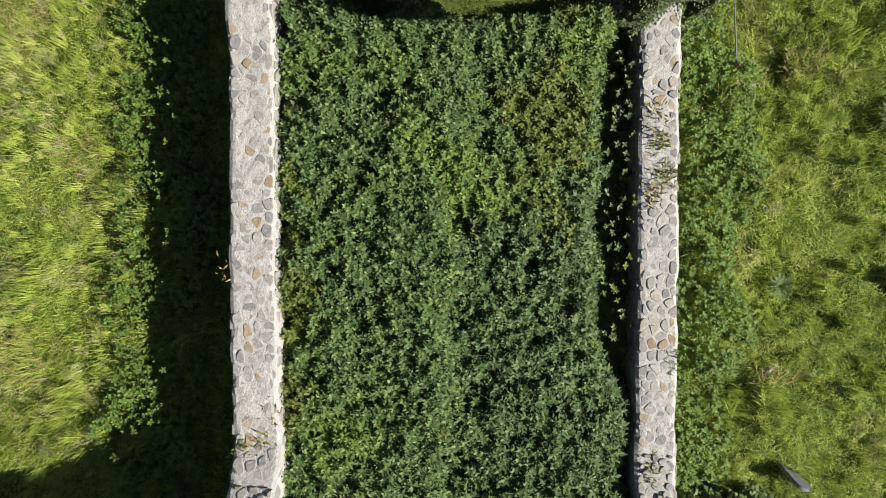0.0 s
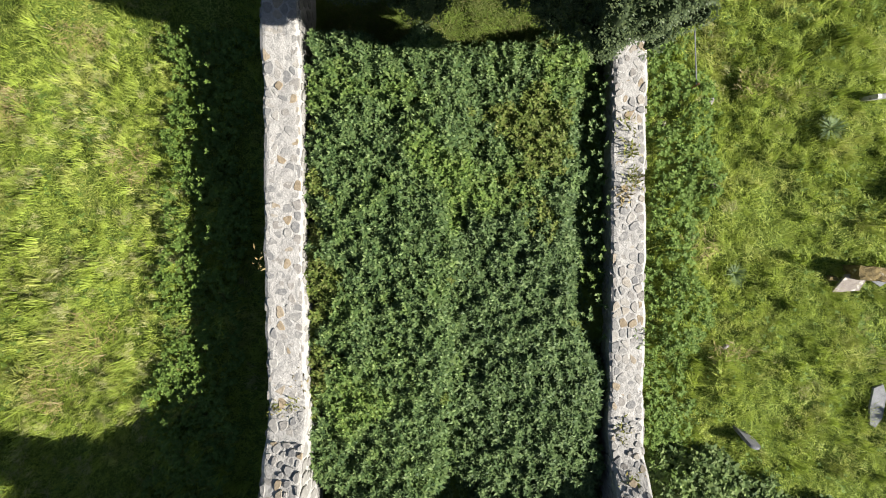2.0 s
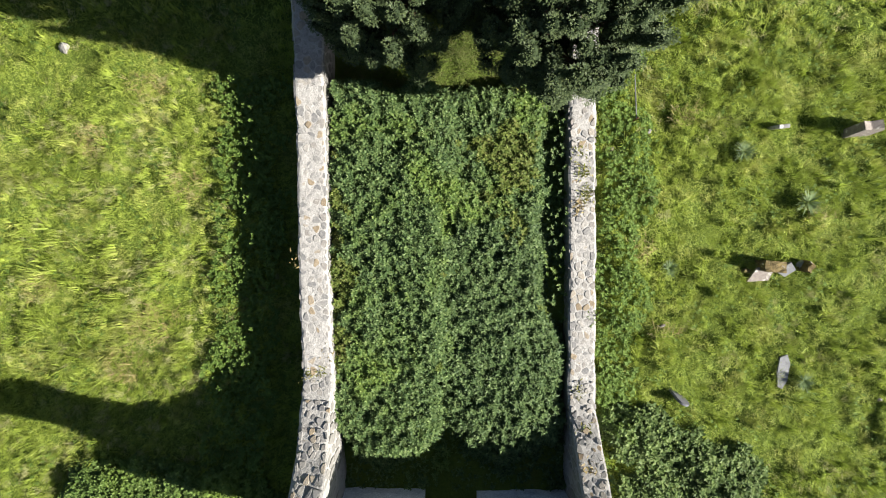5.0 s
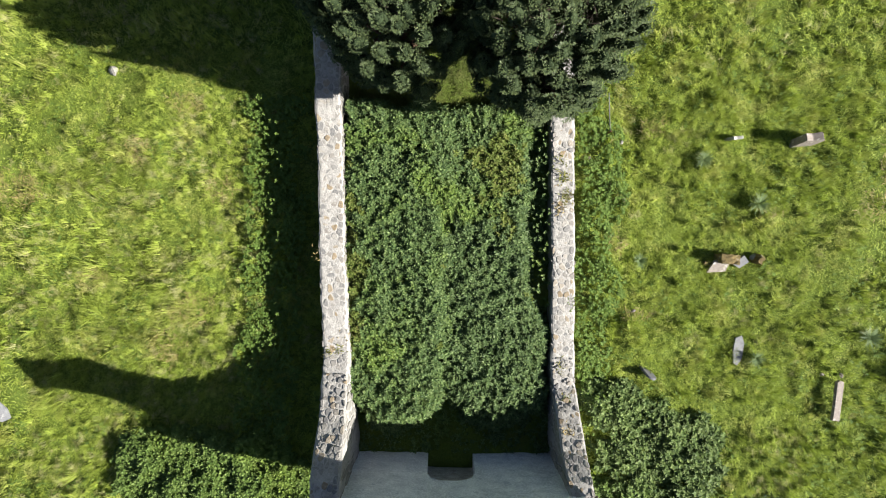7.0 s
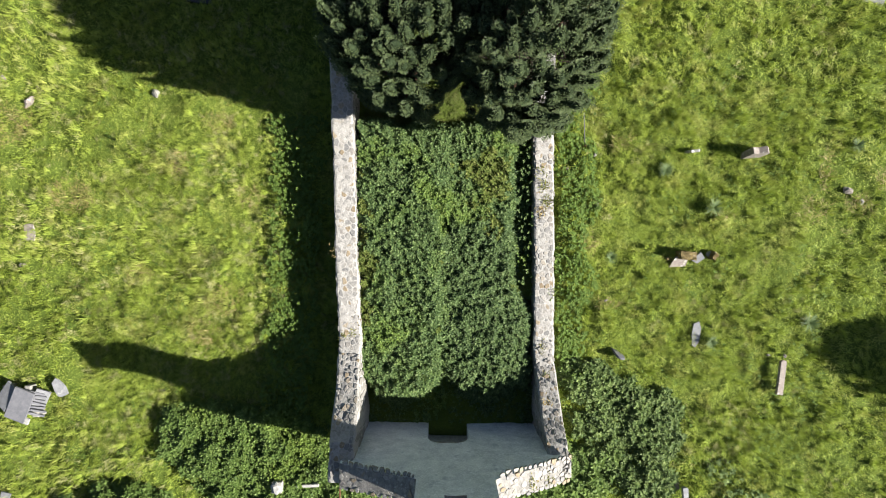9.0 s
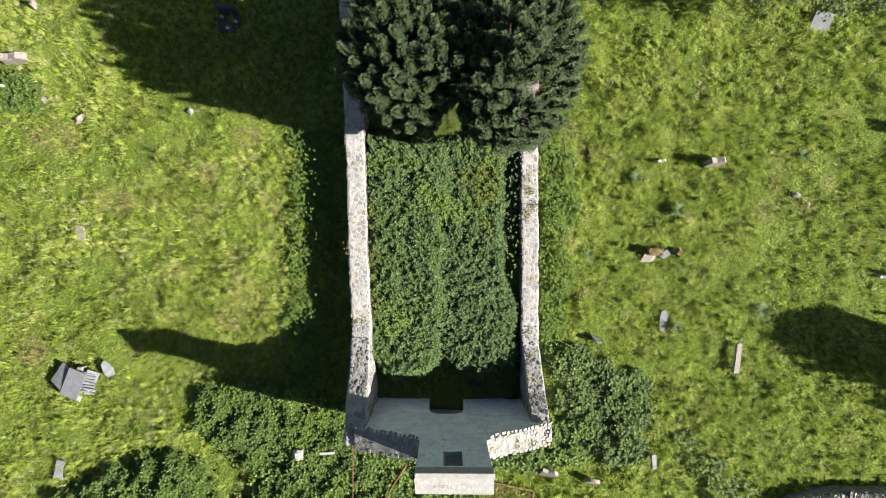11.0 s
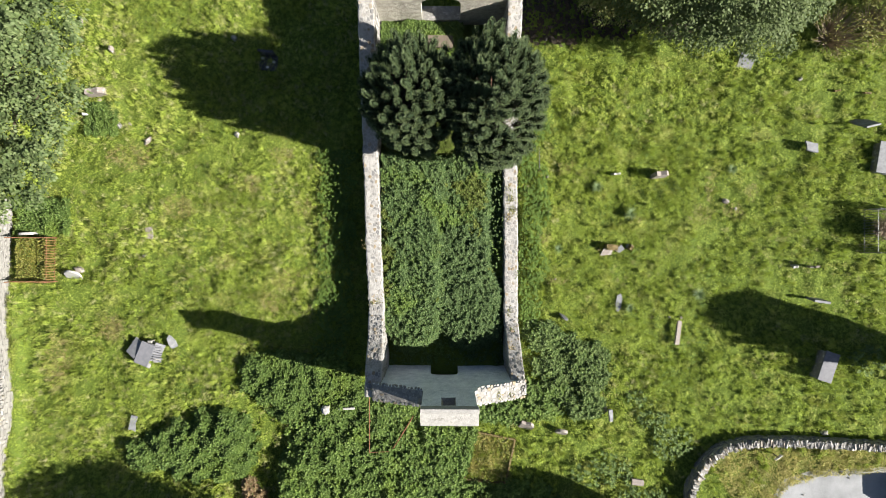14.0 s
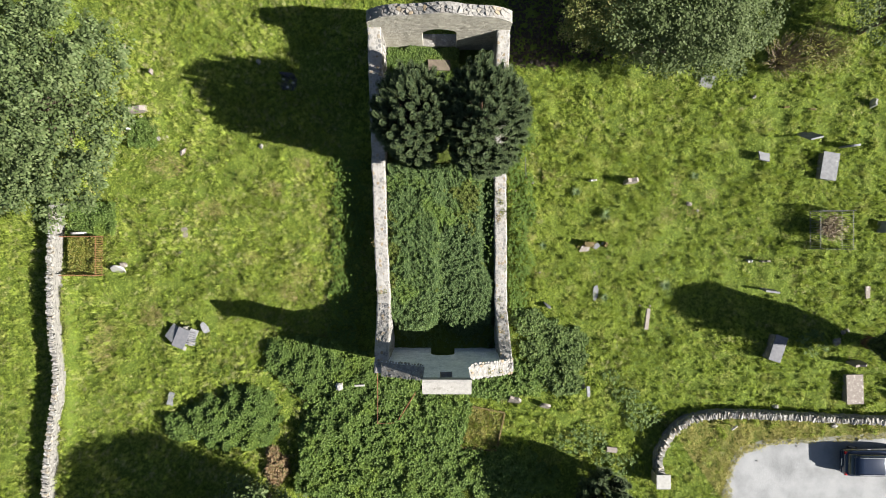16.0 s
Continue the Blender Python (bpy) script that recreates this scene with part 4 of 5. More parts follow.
# ---- trees and bushes ----
def limb(parent, p0, p1, r0, r1, seed, mat, name="limb", sides=6, sag=0.12):
    rnd = random.Random(seed)
    p0, p1 = Vector(p0), Vector(p1)
    d = (p1 - p0).length
    pts = [p0.lerp(p1, t) + Vector((rnd.uniform(-1, 1), rnd.uniform(-1, 1), rnd.uniform(-0.5, 1))) * d * sag * math.sin(math.pi * t) for t in (0, 0.25, 0.5, 0.75, 1)]
    return part(name, tube(pts, [r0 + (r1 - r0) * t for t in (0, 0.25, 0.5, 0.75, 1)], sides), mat, parent, smooth=True)


def clump_leaves(centres, radii, per, leaf, seed, flat=0.75, narrow=0.6, up=0.5):
    """Leaves on and in rounded clumps, facing outwards and up."""
    r = np.random.default_rng(seed)
    c = np.repeat(centres, per, axis=0)
    rad = np.repeat(radii, per)
    d = r.normal(size=(len(c), 3))
    d /= np.linalg.norm(d, axis=1)[:, None]
    d[:, 2] = np.where(d[:, 2] < -0.3, -d[:, 2], d[:, 2])
    p = c + d * (rad * r.uniform(0.55, 1.05, len(c)))[:, None] * np.array([1, 1, flat])
    az = np.arctan2(d[:, 1], d[:, 0]) + r.normal(0, 0.6, len(c))
    pitch = -0.75 * (np.pi / 2 - np.arcsin(np.clip(d[:, 2], -1, 1))) + r.normal(0.1, 0.45, len(c))
    size = leaf * r.uniform(0.6, 1.3, len(c))
    return leaf_quads(p, az, pitch, size, size * narrow)


def broad_tree(name, x, y, height, lobes, leaf, per, mat, label, seed, clump=0.55, density=1.0, category="tree", group=""):
    """A tree with crown lobes (dx, dy, z, rx, rz): trunk, limbs and a leafy crown with gaps."""
    root = thing(name, on_ground(x, y), label, category, group)
    rnd = random.Random(seed)
    r = np.random.default_rng(seed)
    part("trunk", tube([(0, 0, -0.2), (0.05, 0.02, height * 0.2), (0.1, -0.05, height * 0.45), (0.0, 0.05, height * 0.7)], [height * 0.042, height * 0.034, height * 0.025, height * 0.012], 9), M_BARK, root, smooth=True)
    centres, radii = [], []
    for k, (dx, dy, z, rx, rz) in enumerate(lobes):
        limb(root, (0.05, 0, height * rnd.uniform(0.2, 0.45)), (dx * 0.85, dy * 0.85, z), height * 0.017, height * 0.005, seed + k, M_BARK)
        n = int(density * 11 * rx * max(rx, rz) / clump)
        d = r.normal(size=(n, 3))
        d /= np.linalg.norm(d, axis=1)[:, None]
        d[:, 2] = np.abs(d[:, 2]) * np.where(r.random(n) < 0.25, -0.7, 1)
        shell = r.uniform(0.72, 1.06, n)[:, None]
        centres.append(np.array([dx, dy, z]) + d * shell * np.array([rx, rx, rz]))
        radii.append(clump * r.uniform(0.6, 1.25, n))
    v = clump_leaves(np.concatenate(centres), np.concatenate(radii), per, leaf, seed + 1)
    me = np_mesh("crown", v, np.arange(len(v)).reshape(-1, 4))
    put("crown", me, mat, root)
    return root


broad_tree("sycamore_tree", -21.6, 8.2, 7.6, [(0, 0, 5.4, 2.5, 1.5), (2.3, 0.6, 4.3, 1.7, 1.2), (2.0, -2.4, 4.0, 1.7, 1.2), (0.3, -3.6, 3.8, 1.7, 1.1), (-1.6, 2.6, 5.0, 2.3, 1.4), (1.0, 3.6, 4.6, 2.0, 1.3), (-2.6, -1.2, 4.8, 2.2, 1.4), (-1.8, -4.2, 3.6, 1.8, 1.1), (-3.8, 1.8, 4.4, 2.0, 1.3), (-4.0, -3.2, 4.0, 1.9, 1.2), (1.2, 1.2, 5.3, 1.6, 1.1), (-0.8, 6.0, 4.2, 2.0, 1.3), (3.0, 2.4, 3.8, 1.6, 1.1), (2.9, -0.9, 3.6, 1.5, 1.0), (1.7, -4.3, 3.2, 1.5, 1.0), (-0.6, -5.5, 3.2, 1.6, 1.0)],
           0.19, 58, M_OAK, "broad sycamore tree with dusty green crown", 71, 0.5, 0.62)
broad_tree("hawthorn_tree", 8.3, 13.6, 6.2, [(0, 0, 4.9, 2.0, 1.4), (-0.7, -1.1, 3.0, 1.2, 1.0), (1.2, -1.0, 2.6, 1.2, 1.2), (1.6, -0.6, 4.0, 1.5, 1.0), (-1.2, 1.5, 4.3, 1.7, 1.2), (1.0, 2.0, 4.6, 1.7, 1.2), (0.3, -0.6, 1.8, 1.3, 1.1)],
           0.13, 34, M_GOLD_LEAF, "hawthorn tree with yellowing leaves", 75, 0.45, 1.6)
broad_tree("ash_tree", 11.8, 13.4, 9.0, [(0, 0, 6.2, 2.4, 1.5), (-2.0, -0.6, 5.2, 1.8, 1.3), (1.9, -0.9, 5.4, 2.0, 1.3), (0.1, -2.0, 4.6, 1.8, 1.2), (3.2, 0.6, 5.0, 1.8, 1.2), (1.4, 2.0, 6.2, 2.2, 1.4), (-1.6, 2.2, 6.0, 2.2, 1.4), (-1.4, -1.5, 3.4, 1.5, 1.2), (0.4, -1.8, 3.0, 1.5, 1.3), (-2.6, -0.4, 3.6, 1.5, 1.3), (1.9, -1.9, 5.6, 1.9, 1.4), (0.9, -0.9, 4.2, 1.9, 1.4)],
           0.15, 34, M_WILLOW, "tall ash tree with grey-green leaves", 77, 0.5, 1.35)
broad_tree("willow_tree", 14.6, 12.2, 6.0, [(0, 0, 4.0, 2.0, 1.4), (0.6, -1.3, 3.2, 1.5, 1.1), (1.8, 0.4, 3.8, 1.7, 1.2), (-1.2, -0.9, 3.2, 1.4, 1.1), (0.8, 1.9, 4.3, 1.9, 1.3)],
           0.14, 38, M_WILLOW, "grey-green willow tree at the graveyard edge", 79, 0.45, 1.5)
broad_tree("elder_bush", 25.2, 13.4, 4.6, [(0, 0, 3.0, 1.9, 1.2), (1.7, 0.3, 3.2, 1.7, 1.1), (-1.0, 1.1, 3.3, 1.7, 1.1)], 0.17, 22, M_WILLOW, "grey-green elder bush with dense leaves", 81, 0.45, category="bush")
broad_tree("ash_tree", -9.9, -15.9, 8.0, [(0, 0, 6.2, 2.3, 1.5), (-2.0, 0.0, 4.8, 1.6, 1.2), (2.2, 0.7, 5.6, 1.9, 1.3), (0.2, 1.6, 5.0, 1.6, 1.1), (-2.6, -1.4, 5.2, 1.8, 1.2)], 0.2, 26, M_OAK, "ash tree at the lower graveyard edge", 87, 0.5, 1.3)
broad_tree("ash_tree", -6.6, -16.4, 7.2, [(0, 0, 5.4, 2.0, 1.5), (-1.8, 0.6, 4.8, 1.6, 1.2), (1.6, 0.2, 5.0, 1.6, 1.2), (0, 1.5, 4.4, 1.5, 1.1), (0, -1.8, 5.2, 1.8, 1.3)], 0.2, 26, M_OAK, "ash tree at the lower graveyard edge", 88, 0.5, 1.3)
broad_tree("elder_bush", -10.2, -14.6, 2.6, [(0, 0, 1.3, 1.2, 0.8), (-1.4, 0.5, 1.2, 1.0, 0.7), (1.3, -0.5, 1.2, 1.1, 0.7), (-2.4, -0.6, 1.2, 1.0, 0.7)], 0.17, 24, M_WILLOW, "low elder bush among brambles", 89, 0.4, category="bush")


def dead_bush(x, y, radius, height, seed, label, leaves=0, leaf_mat=None):
    root = thing("dead_bush", on_ground(x, y), label, "bush", "bare bushes")
    rnd = random.Random(seed)
    bm = bmesh.new()
    ends = []
    for k in range(240):
        a, rr = rnd.uniform(0, 6.283), radius * math.sqrt(rnd.random())
        top = Vector((math.cos(a) * rr, math.sin(a) * rr, height * rnd.uniform(0.45, 1)))
        low = Vector((top.x * 0.25, top.y * 0.25, 0))
        mid = low.lerp(top, 0.5) + Vector((rnd.uniform(-0.15, 0.15), rnd.uniform(-0.15, 0.15), 0.1))
        one = tube([low, mid, top], [0.022, 0.015, 0.006], 3)
        me = bpy.data.meshes.new("twig")
        one.to_mesh(me)
        one.free()
        bm.from_mesh(me)
        bpy.data.meshes.remove(me)
        ends.append(top)
    part("branchwork", bm, M_TWIG, root)
    if leaves:
        c = np.array([tuple(e) for e in ends])
        v = clump_leaves(c, np.full(len(c), 0.16), leaves, 0.1, seed)
        put("leaves", np_mesh("leaves", v, np.arange(len(v)).reshape(-1, 4)), leaf_mat or M_YELLOW_PLANT, root, "sparse dry leaves")
    return root


dead_bush(20.4, 11.6, 1.5, 1.6, 93, "bare brown hawthorn bush with twiggy branches", 2)
dead_bush(22.6, 12.2, 1.6, 1.5, 94, "twiggy bush with sparse yellowing leaves", 9)


def yew(x, y, rx, ry, top, spacing, seed, label, low=1.9, clumps=30, needles=20, base=0.9, ragged=1.0):
    """An upright yew: a trunk that divides early and many rising plumes of needles with dark gaps between."""
    root = thing("irish_yew_tree", on_ground(x, y), label, "tree", "yew trees")
    rnd = random.Random(seed)
    r = np.random.default_rng(seed)
    part("trunk", tube([(0, 0, -0.2), (0.05, 0, 0.8), (0, 0.05, 1.8)], [0.42, 0.36, 0.3], 10), M_YEW_BARK, root, smooth=True)
    for k in range(11):
        a = k * 2.4
        q = 0.35 + 0.5 * (k % 3) / 2
        limb(root, (0.1 * math.cos(a), 0.1 * math.sin(a), 1.4), (rx * q * math.cos(a), ry * q * math.sin(a), top * (0.8 - 0.25 * q)), 0.12, 0.03, seed + k, M_YEW_BARK, sag=0.08)
    # plume tips (x, y, z, lean x, lean y): the dome first, then the sides, then a few inside
    tips, tries = [], 0
    while tries < 5000:
        tries += 1
        u, v = rnd.uniform(-1, 1), rnd.uniform(-1, 1)
        q = math.hypot(u, v)
        if q > 1 or any((u * rx - p[0]) ** 2 + (v * ry - p[1]) ** 2 < (spacing * p[5]) ** 2 for p in tips):
            continue
        lift = 1.1 * ragged * (float(vnoise(u * rx + seed, v * ry, 1.1, 3)) - 0.5)
        tips.append((u * rx, v * ry, top - 0.21 * top * q ** 2.6 + lift - rnd.uniform(0, 0.8) * ragged, u * 0.3, v * 0.3, rnd.uniform(0.75, 1.15)))
    dome = len(tips)
    for k in range(int(dome * 1.25)):
        a, h = rnd.uniform(0, 6.283), rnd.random() ** 0.8
        w = base + (0.99 - base) * h + rnd.uniform(-0.14, 0.05)
        tips.append((math.cos(a) * rx * w, math.sin(a) * ry * w, low + 0.5 + (top * 0.72 - low - 0.5) * h, math.cos(a) * 0.26, math.sin(a) * 0.26, 1))
    for k in range(int(dome * 0.5)):
        a, h = rnd.uniform(0, 6.283), rnd.random()
        w = (base - 0.04) + (0.94 - base) * h * 0.5 + rnd.uniform(-0.08, 0.06)
        tips.append((math.cos(a) * rx * w, math.sin(a) * ry * w, low + 0.3 + 1.9 * h, math.cos(a) * 0.5, math.sin(a) * 0.5, 1))
    for k in range(int(dome * 1.2)):
        a, q = rnd.uniform(0, 6.283), math.sqrt(rnd.random()) * 0.85
        tips.append((math.cos(a) * rx * q, math.sin(a) * ry * q, top * rnd.uniform(0.42, 0.74), math.cos(a) * 0.4, math.sin(a) * 0.4, 1))
    tips = np.array(tips)
    n = len(tips)
    axis_ = np.stack([tips[:, 3] + r.normal(0, 0.09, n), tips[:, 4] + r.normal(0, 0.09, n), np.ones(n)], 1)
    axis_ /= np.linalg.norm(axis_, axis=1)[:, None]
    side = np.cross(axis_, np.array([0.3, 0.9, 0.1]))
    side /= np.linalg.norm(side, axis=1)[:, None]
    other = np.cross(axis_, side)
    long, girth = r.uniform(0.95, 1.6, n), r.uniform(0.11, 0.18, n)
    # each plume carries rounded sprigs, spiralling down from its tip
    k = np.tile(np.arange(clumps), n)
    rep_ = lambda q: np.repeat(q, clumps, axis=0)
    m = len(k)
    t = (k + 0.3 + r.uniform(-0.3, 0.3, m)) / clumps
    ang = k * 2.4 + r.normal(0, 0.4, m)
    off = rep_(girth) * np.clip(1.5 * np.sqrt(t) * (1 - 0.45 * t), 0, 1)
    c = rep_(tips[:, :3]) - rep_(axis_) * (t * rep_(long))[:, None] + (rep_(side) * np.cos(ang)[:, None] + rep_(other) * np.sin(ang)[:, None]) * off[:, None]
    rad = r.uniform(0.05, 0.085, m)
    lean = rep_(axis_) + 0.7 * (rep_(side) * np.cos(ang)[:, None] + rep_(other) * np.sin(ang)[:, None])
    lean /= np.linalg.norm(lean, axis=1)[:, None]
    # a dark ellipsoid in each plume, added to paint the shade between sprigs
    ball = bmesh.new()
    bmesh.ops.create_icosphere(ball, subdivisions=2, radius=1)
    bv, bf = np.array([v.co[:] for v in ball.verts]), np.array([[v.index for v in f.verts] for f in ball.faces])
    ball.free()
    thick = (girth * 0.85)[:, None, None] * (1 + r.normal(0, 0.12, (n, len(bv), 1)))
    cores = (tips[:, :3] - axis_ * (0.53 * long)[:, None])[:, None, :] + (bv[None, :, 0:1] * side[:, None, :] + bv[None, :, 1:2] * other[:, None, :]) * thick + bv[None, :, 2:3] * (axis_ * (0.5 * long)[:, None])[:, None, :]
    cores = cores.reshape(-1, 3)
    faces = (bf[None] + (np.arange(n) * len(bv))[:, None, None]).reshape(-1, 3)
    tagged(put("foliage_core", np_mesh("foliage_core", cores, faces), M_YEW_SHADE, root, "dark solid cores standing in for shade inside the plumes"), kind="stuff")
    C, R, A = np.repeat(c, needles, 0), np.repeat(rad, needles), np.repeat(lean, needles, 0)
    d = r.normal(size=(len(C), 3))
    d /= np.linalg.norm(d, axis=1)[:, None]
    d += A * np.clip(-(d * A).sum(1), 0, 1)[:, None] * 1.6
    d /= np.linalg.norm(d, axis=1)[:, None]
    out = d + 0.7 * A
    az, pitch = np.arctan2(out[:, 1], out[:, 0]), np.arctan2(out[:, 2], np.hypot(out[:, 0], out[:, 1]))
    L = r.uniform(0.05, 0.09, len(C))
    v = leaf_quads(C + d * (R * r.uniform(0.5, 1.05, len(C)))[:, None], az + r.normal(0, 0.4, len(C)), pitch + r.normal(0, 0.35, len(C)), L, L * 0.36)
    v = v.reshape(-1, 4, 3)[:, [1, 2, 3]].reshape(-1, 3)
    tagged(put("crown", np_mesh("crown", v, np.arange(len(v)).reshape(-1, 3)), M_YEW, root), kind="stuff")
    # bare twigs inside the crown
    m = 900
    d = r.normal(size=(m, 3))
    d /= np.linalg.norm(d, axis=1)[:, None]
    c = d * r.uniform(0.3, 0.6, m)[:, None] * np.array([rx, ry, (top - 1.6) / 2]) + np.array([0, 0, (top + 1.2) / 2 - 0.4])
    v = leaf_quads(c, r.uniform(0, 6.28, m), r.normal(0.3, 0.5, m), r.uniform(0.3, 0.55, m), r.uniform(0.012, 0.03, m))
    tagged(put("twig_mass", np_mesh("twig_mass", v, np.arange(len(v)).reshape(-1, 4)), M_YEW_TWIG, root, "bare brown inner twigs"), kind="stuff")
    return root


yew(-1.42, 7.0, 2.2, 2.45, 8.9, 0.36, 101, "dark green upright yew with clustered plumes", 2.6)
yew(2.2, 6.75, 2.25, 3.0, 8.9, 0.36, 103, "dark green upright yew rooted inside the church", 3.1)
yew(9.2, -14.4, 1.8, 2.2, 4.9, 0.36, 105, "small dark upright yew at the graveyard edge", 0.8, 18, 20, 0.8, 0.6)
yew(25.6, -5.35, 1.55, 1.55, 7.6, 0.32, 107, "tall dark oval yew among the graves", 0.6, 20, 16, 0.3, 0.3)
yew(37.0, -10.4, 1.3, 1.3, 7.2, 0.45, 109, "tall dark columnar yew beside the car park", 0.8, 12, 16, 0.6, 0.5)

# ---- gravestones and tombs ----
STONE_GROUP = "gravestones in the grass"


def stone_outline(w, h, shape):
    if shape == "round":
        return [(-w / 2, -0.25), (w / 2, -0.25), (w / 2, h - w * 0.42)] + [(w / 2 * math.cos(a), h - w * 0.42 + w * 0.42 * math.sin(a)) for a in (math.pi * k / 9 for k in range(1, 9))] + [(-w / 2, h - w * 0.42)]
    if shape == "broken":
        return [(-w / 2, -0.25), (w / 2, -0.25), (w / 2, h * 0.7), (w * 0.2, h), (-w * 0.15, h * 0.86), (-w / 2, h * 0.95)]
    if shape == "point":
        return [(-w / 2, -0.25), (w / 2, -0.25), (w / 2, h * 0.7), (0, h), (-w / 2, h * 0.7)]
    return [(-w / 2, -0.25), (w / 2, -0.25), (w / 2, h), (-w / 2, h)]


def headstone(x, y, w, h, thick, turn, lean, shape, mat, label):
    ob = part("headstone", extrude_outline(stone_outline(w, h, shape), -thick / 2, thick / 2), mat)
    ob.matrix_basis = on_ground(x, y, turn) @ pose(0, 0, 0, lean[0], lean[1], 0)
    return tagged(ob, label, "gravestone", STONE_GROUP)


headstone(9.0, 4.32, 0.42, 0.5, 0.1, 8, (6, 8), "broken", M_PALE_SLAB, "small pale broken gravestone in long grass")
headstone(11.3, 4.22, 0.74, 0.9, 0.24, 6, (-5, 5), "broken", M_LICHEN_SLAB, "grey lichened gravestone with brown mossy edge")
headstone(6.3, -3.12, 0.36, 0.52, 0.07, -16, (22, 20), "round", M_SLATE, "dark slate gravestone leaning in the grass")
headstone(9.76, 0.48, 0.3, 0.5, 0.16, 60, (10, 0), "broken", M_MOSSY, "small brownish broken gravestone beside a mossy tomb")
headstone(18.55, -0.45, 0.34, 0.35, 0.12, 5, (15, 0), "broken", M_PALE_SLAB, "small pale gravestone stump in grass")
headstone(19.6, -2.2, 0.85, 0.8, 0.12, -8, (8, 0), "square", M_GREY_SLAB, "grey square gravestone in tree shade")
headstone(21.85, 7.28, 0.9, 1.15, 0.1, 14, (28, 10), "square", M_GREY_SLAB, "grey gravestone leaning steeply in the grass")
headstone(24.4, 6.45, 0.8, 0.95, 0.12, 8, (4, 6), "round", M_GREY_SLAB, "grey rounded gravestone behind a chest tomb")
headstone(24.75, -6.5, 0.8, 1.1, 0.14, 5, (5, -4), "broken", M_LICHEN_SLAB, "broken lichened gravestone under a tree")
headstone(4.35, -9.05, 0.72, 0.8, 0.16, -14, (-30, 0), "broken", M_LICHEN_SLAB, "pale lichened gravestone tipped back in weeds")
headstone(6.2, -9.35, 0.6, 0.7, 0.14, -10, (-25, 0), "round", M_LICHEN_SLAB, "lichened rounded gravestone leaning in the grass")
headstone(-18.3, 8.4, 1.0, 0.62, 0.3, 6, (-6, 0), "broken", M_LICHEN_SLAB, "broad pale broken gravestone standing in rough grass")
headstone(-19.5, -1.35, 0.8, 0.75, 0.12, -8, (-30, 8), "round", M_PALE_SLAB, "pale rounded gravestone leaning beside an iron railing")
headstone(-21.7, 0.95, 0.85, 0.8, 0.12, 3, (0, 0), "round", M_PALE_SLAB, "pale gravestone at the head of a railed plot")
headstone(-4.95, -7.95, 0.85, 0.85, 0.1, 3, (0, 0), "square", M_PALE_SLAB, "upright pale gravestone among brambles")
headstone(15.9, 10.05, 0.8, 0.75, 0.08, -8, (-55, 0), "square", M_GREY_SLAB, "grey slate slab propped at a slant below trees")
headstone(25.9, 9.0, 0.5, 0.6, 0.12, 80, (0, 10), "broken", M_PALE_SLAB, "pale broken gravestone in the grass")
headstone(26.35, 1.6, 0.7, 0.6, 0.1, 85, (20, 0), "square", M_GREY_SLAB, "grey gravestone tilted behind an iron railing")
headstone(20.8, 8.85, 0.35, 0.28, 0.08, 10, (10, 0), "broken", M_MOSSY, "low brown gravestone stump in grass")
headstone(22.3, 8.7, 0.4, 0.3, 0.08, -5, (10, 0), "broken", M_MOSSY, "low brown gravestone stump in grass")
headstone(-17.6, 10.7, 0.28, 0.5, 0.1, 80, (0, 10), "broken", M_LICHEN_SLAB, "short pale grave marker post in grass")
headstone(-18.9, 7.25, 0.22, 0.6, 0.1, 5, (0, 0), "point", M_PALE_SLAB, "narrow pale grave marker beside a weedy plot")

cross = thing("stone_cross", on_ground(19.25, -0.5, 4), "small weathered stone cross in the grass", "cross", STONE_GROUP)
part("shaft", block((0.12, 0.1, 1.0), (0, 0, 0.4), 0.015), M_LICHEN_SLAB, cross)
part("arm", block((0.5, 0.1, 0.13), (0, 0, 0.64), 0.015), M_LICHEN_SLAB, cross)


def flat_slab(x, y, w, d, thick, turn, lean, mat, label, lift=0.06, ragged=0.03, seed=1, pointed=False):
    rnd = random.Random(seed)
    out = [(-w * 0.4, -d * 0.45), (w * 0.1, -d * 0.55), (w * 0.5, -d * 0.3), (w * 0.48, d * 0.2), (w * 0.22, d * 0.5), (-w * 0.3, d * 0.43), (-w * 0.5, d * 0.05)] if pointed else [(-w / 2, -d / 2), (w * 0.1, -d * 0.52), (w / 2, -d / 2), (w * 0.53, 0), (w / 2, d / 2), (-w * 0.05, d * 0.5), (-w / 2, d / 2), (-w * 0.47, d * 0.1)]
    bm = extrude_outline([(a + rnd.uniform(-ragged, ragged), b + rnd.uniform(-ragged, ragged)) for a, b in out], 0, thick, 0.01)
    bm.transform(Matrix.Rotation(radians(90), 4, "X"))
    bm.transform(Matrix.Translation((0, 0, thick)))
    ob = part("grave_slab", bm, mat)
    ob.matrix_basis = on_ground(x, y, turn) @ pose(0, 0, lift, lean[0], lean[1], 0)
    return tagged(ob, label, "grave slab", "flat slabs in the grass")


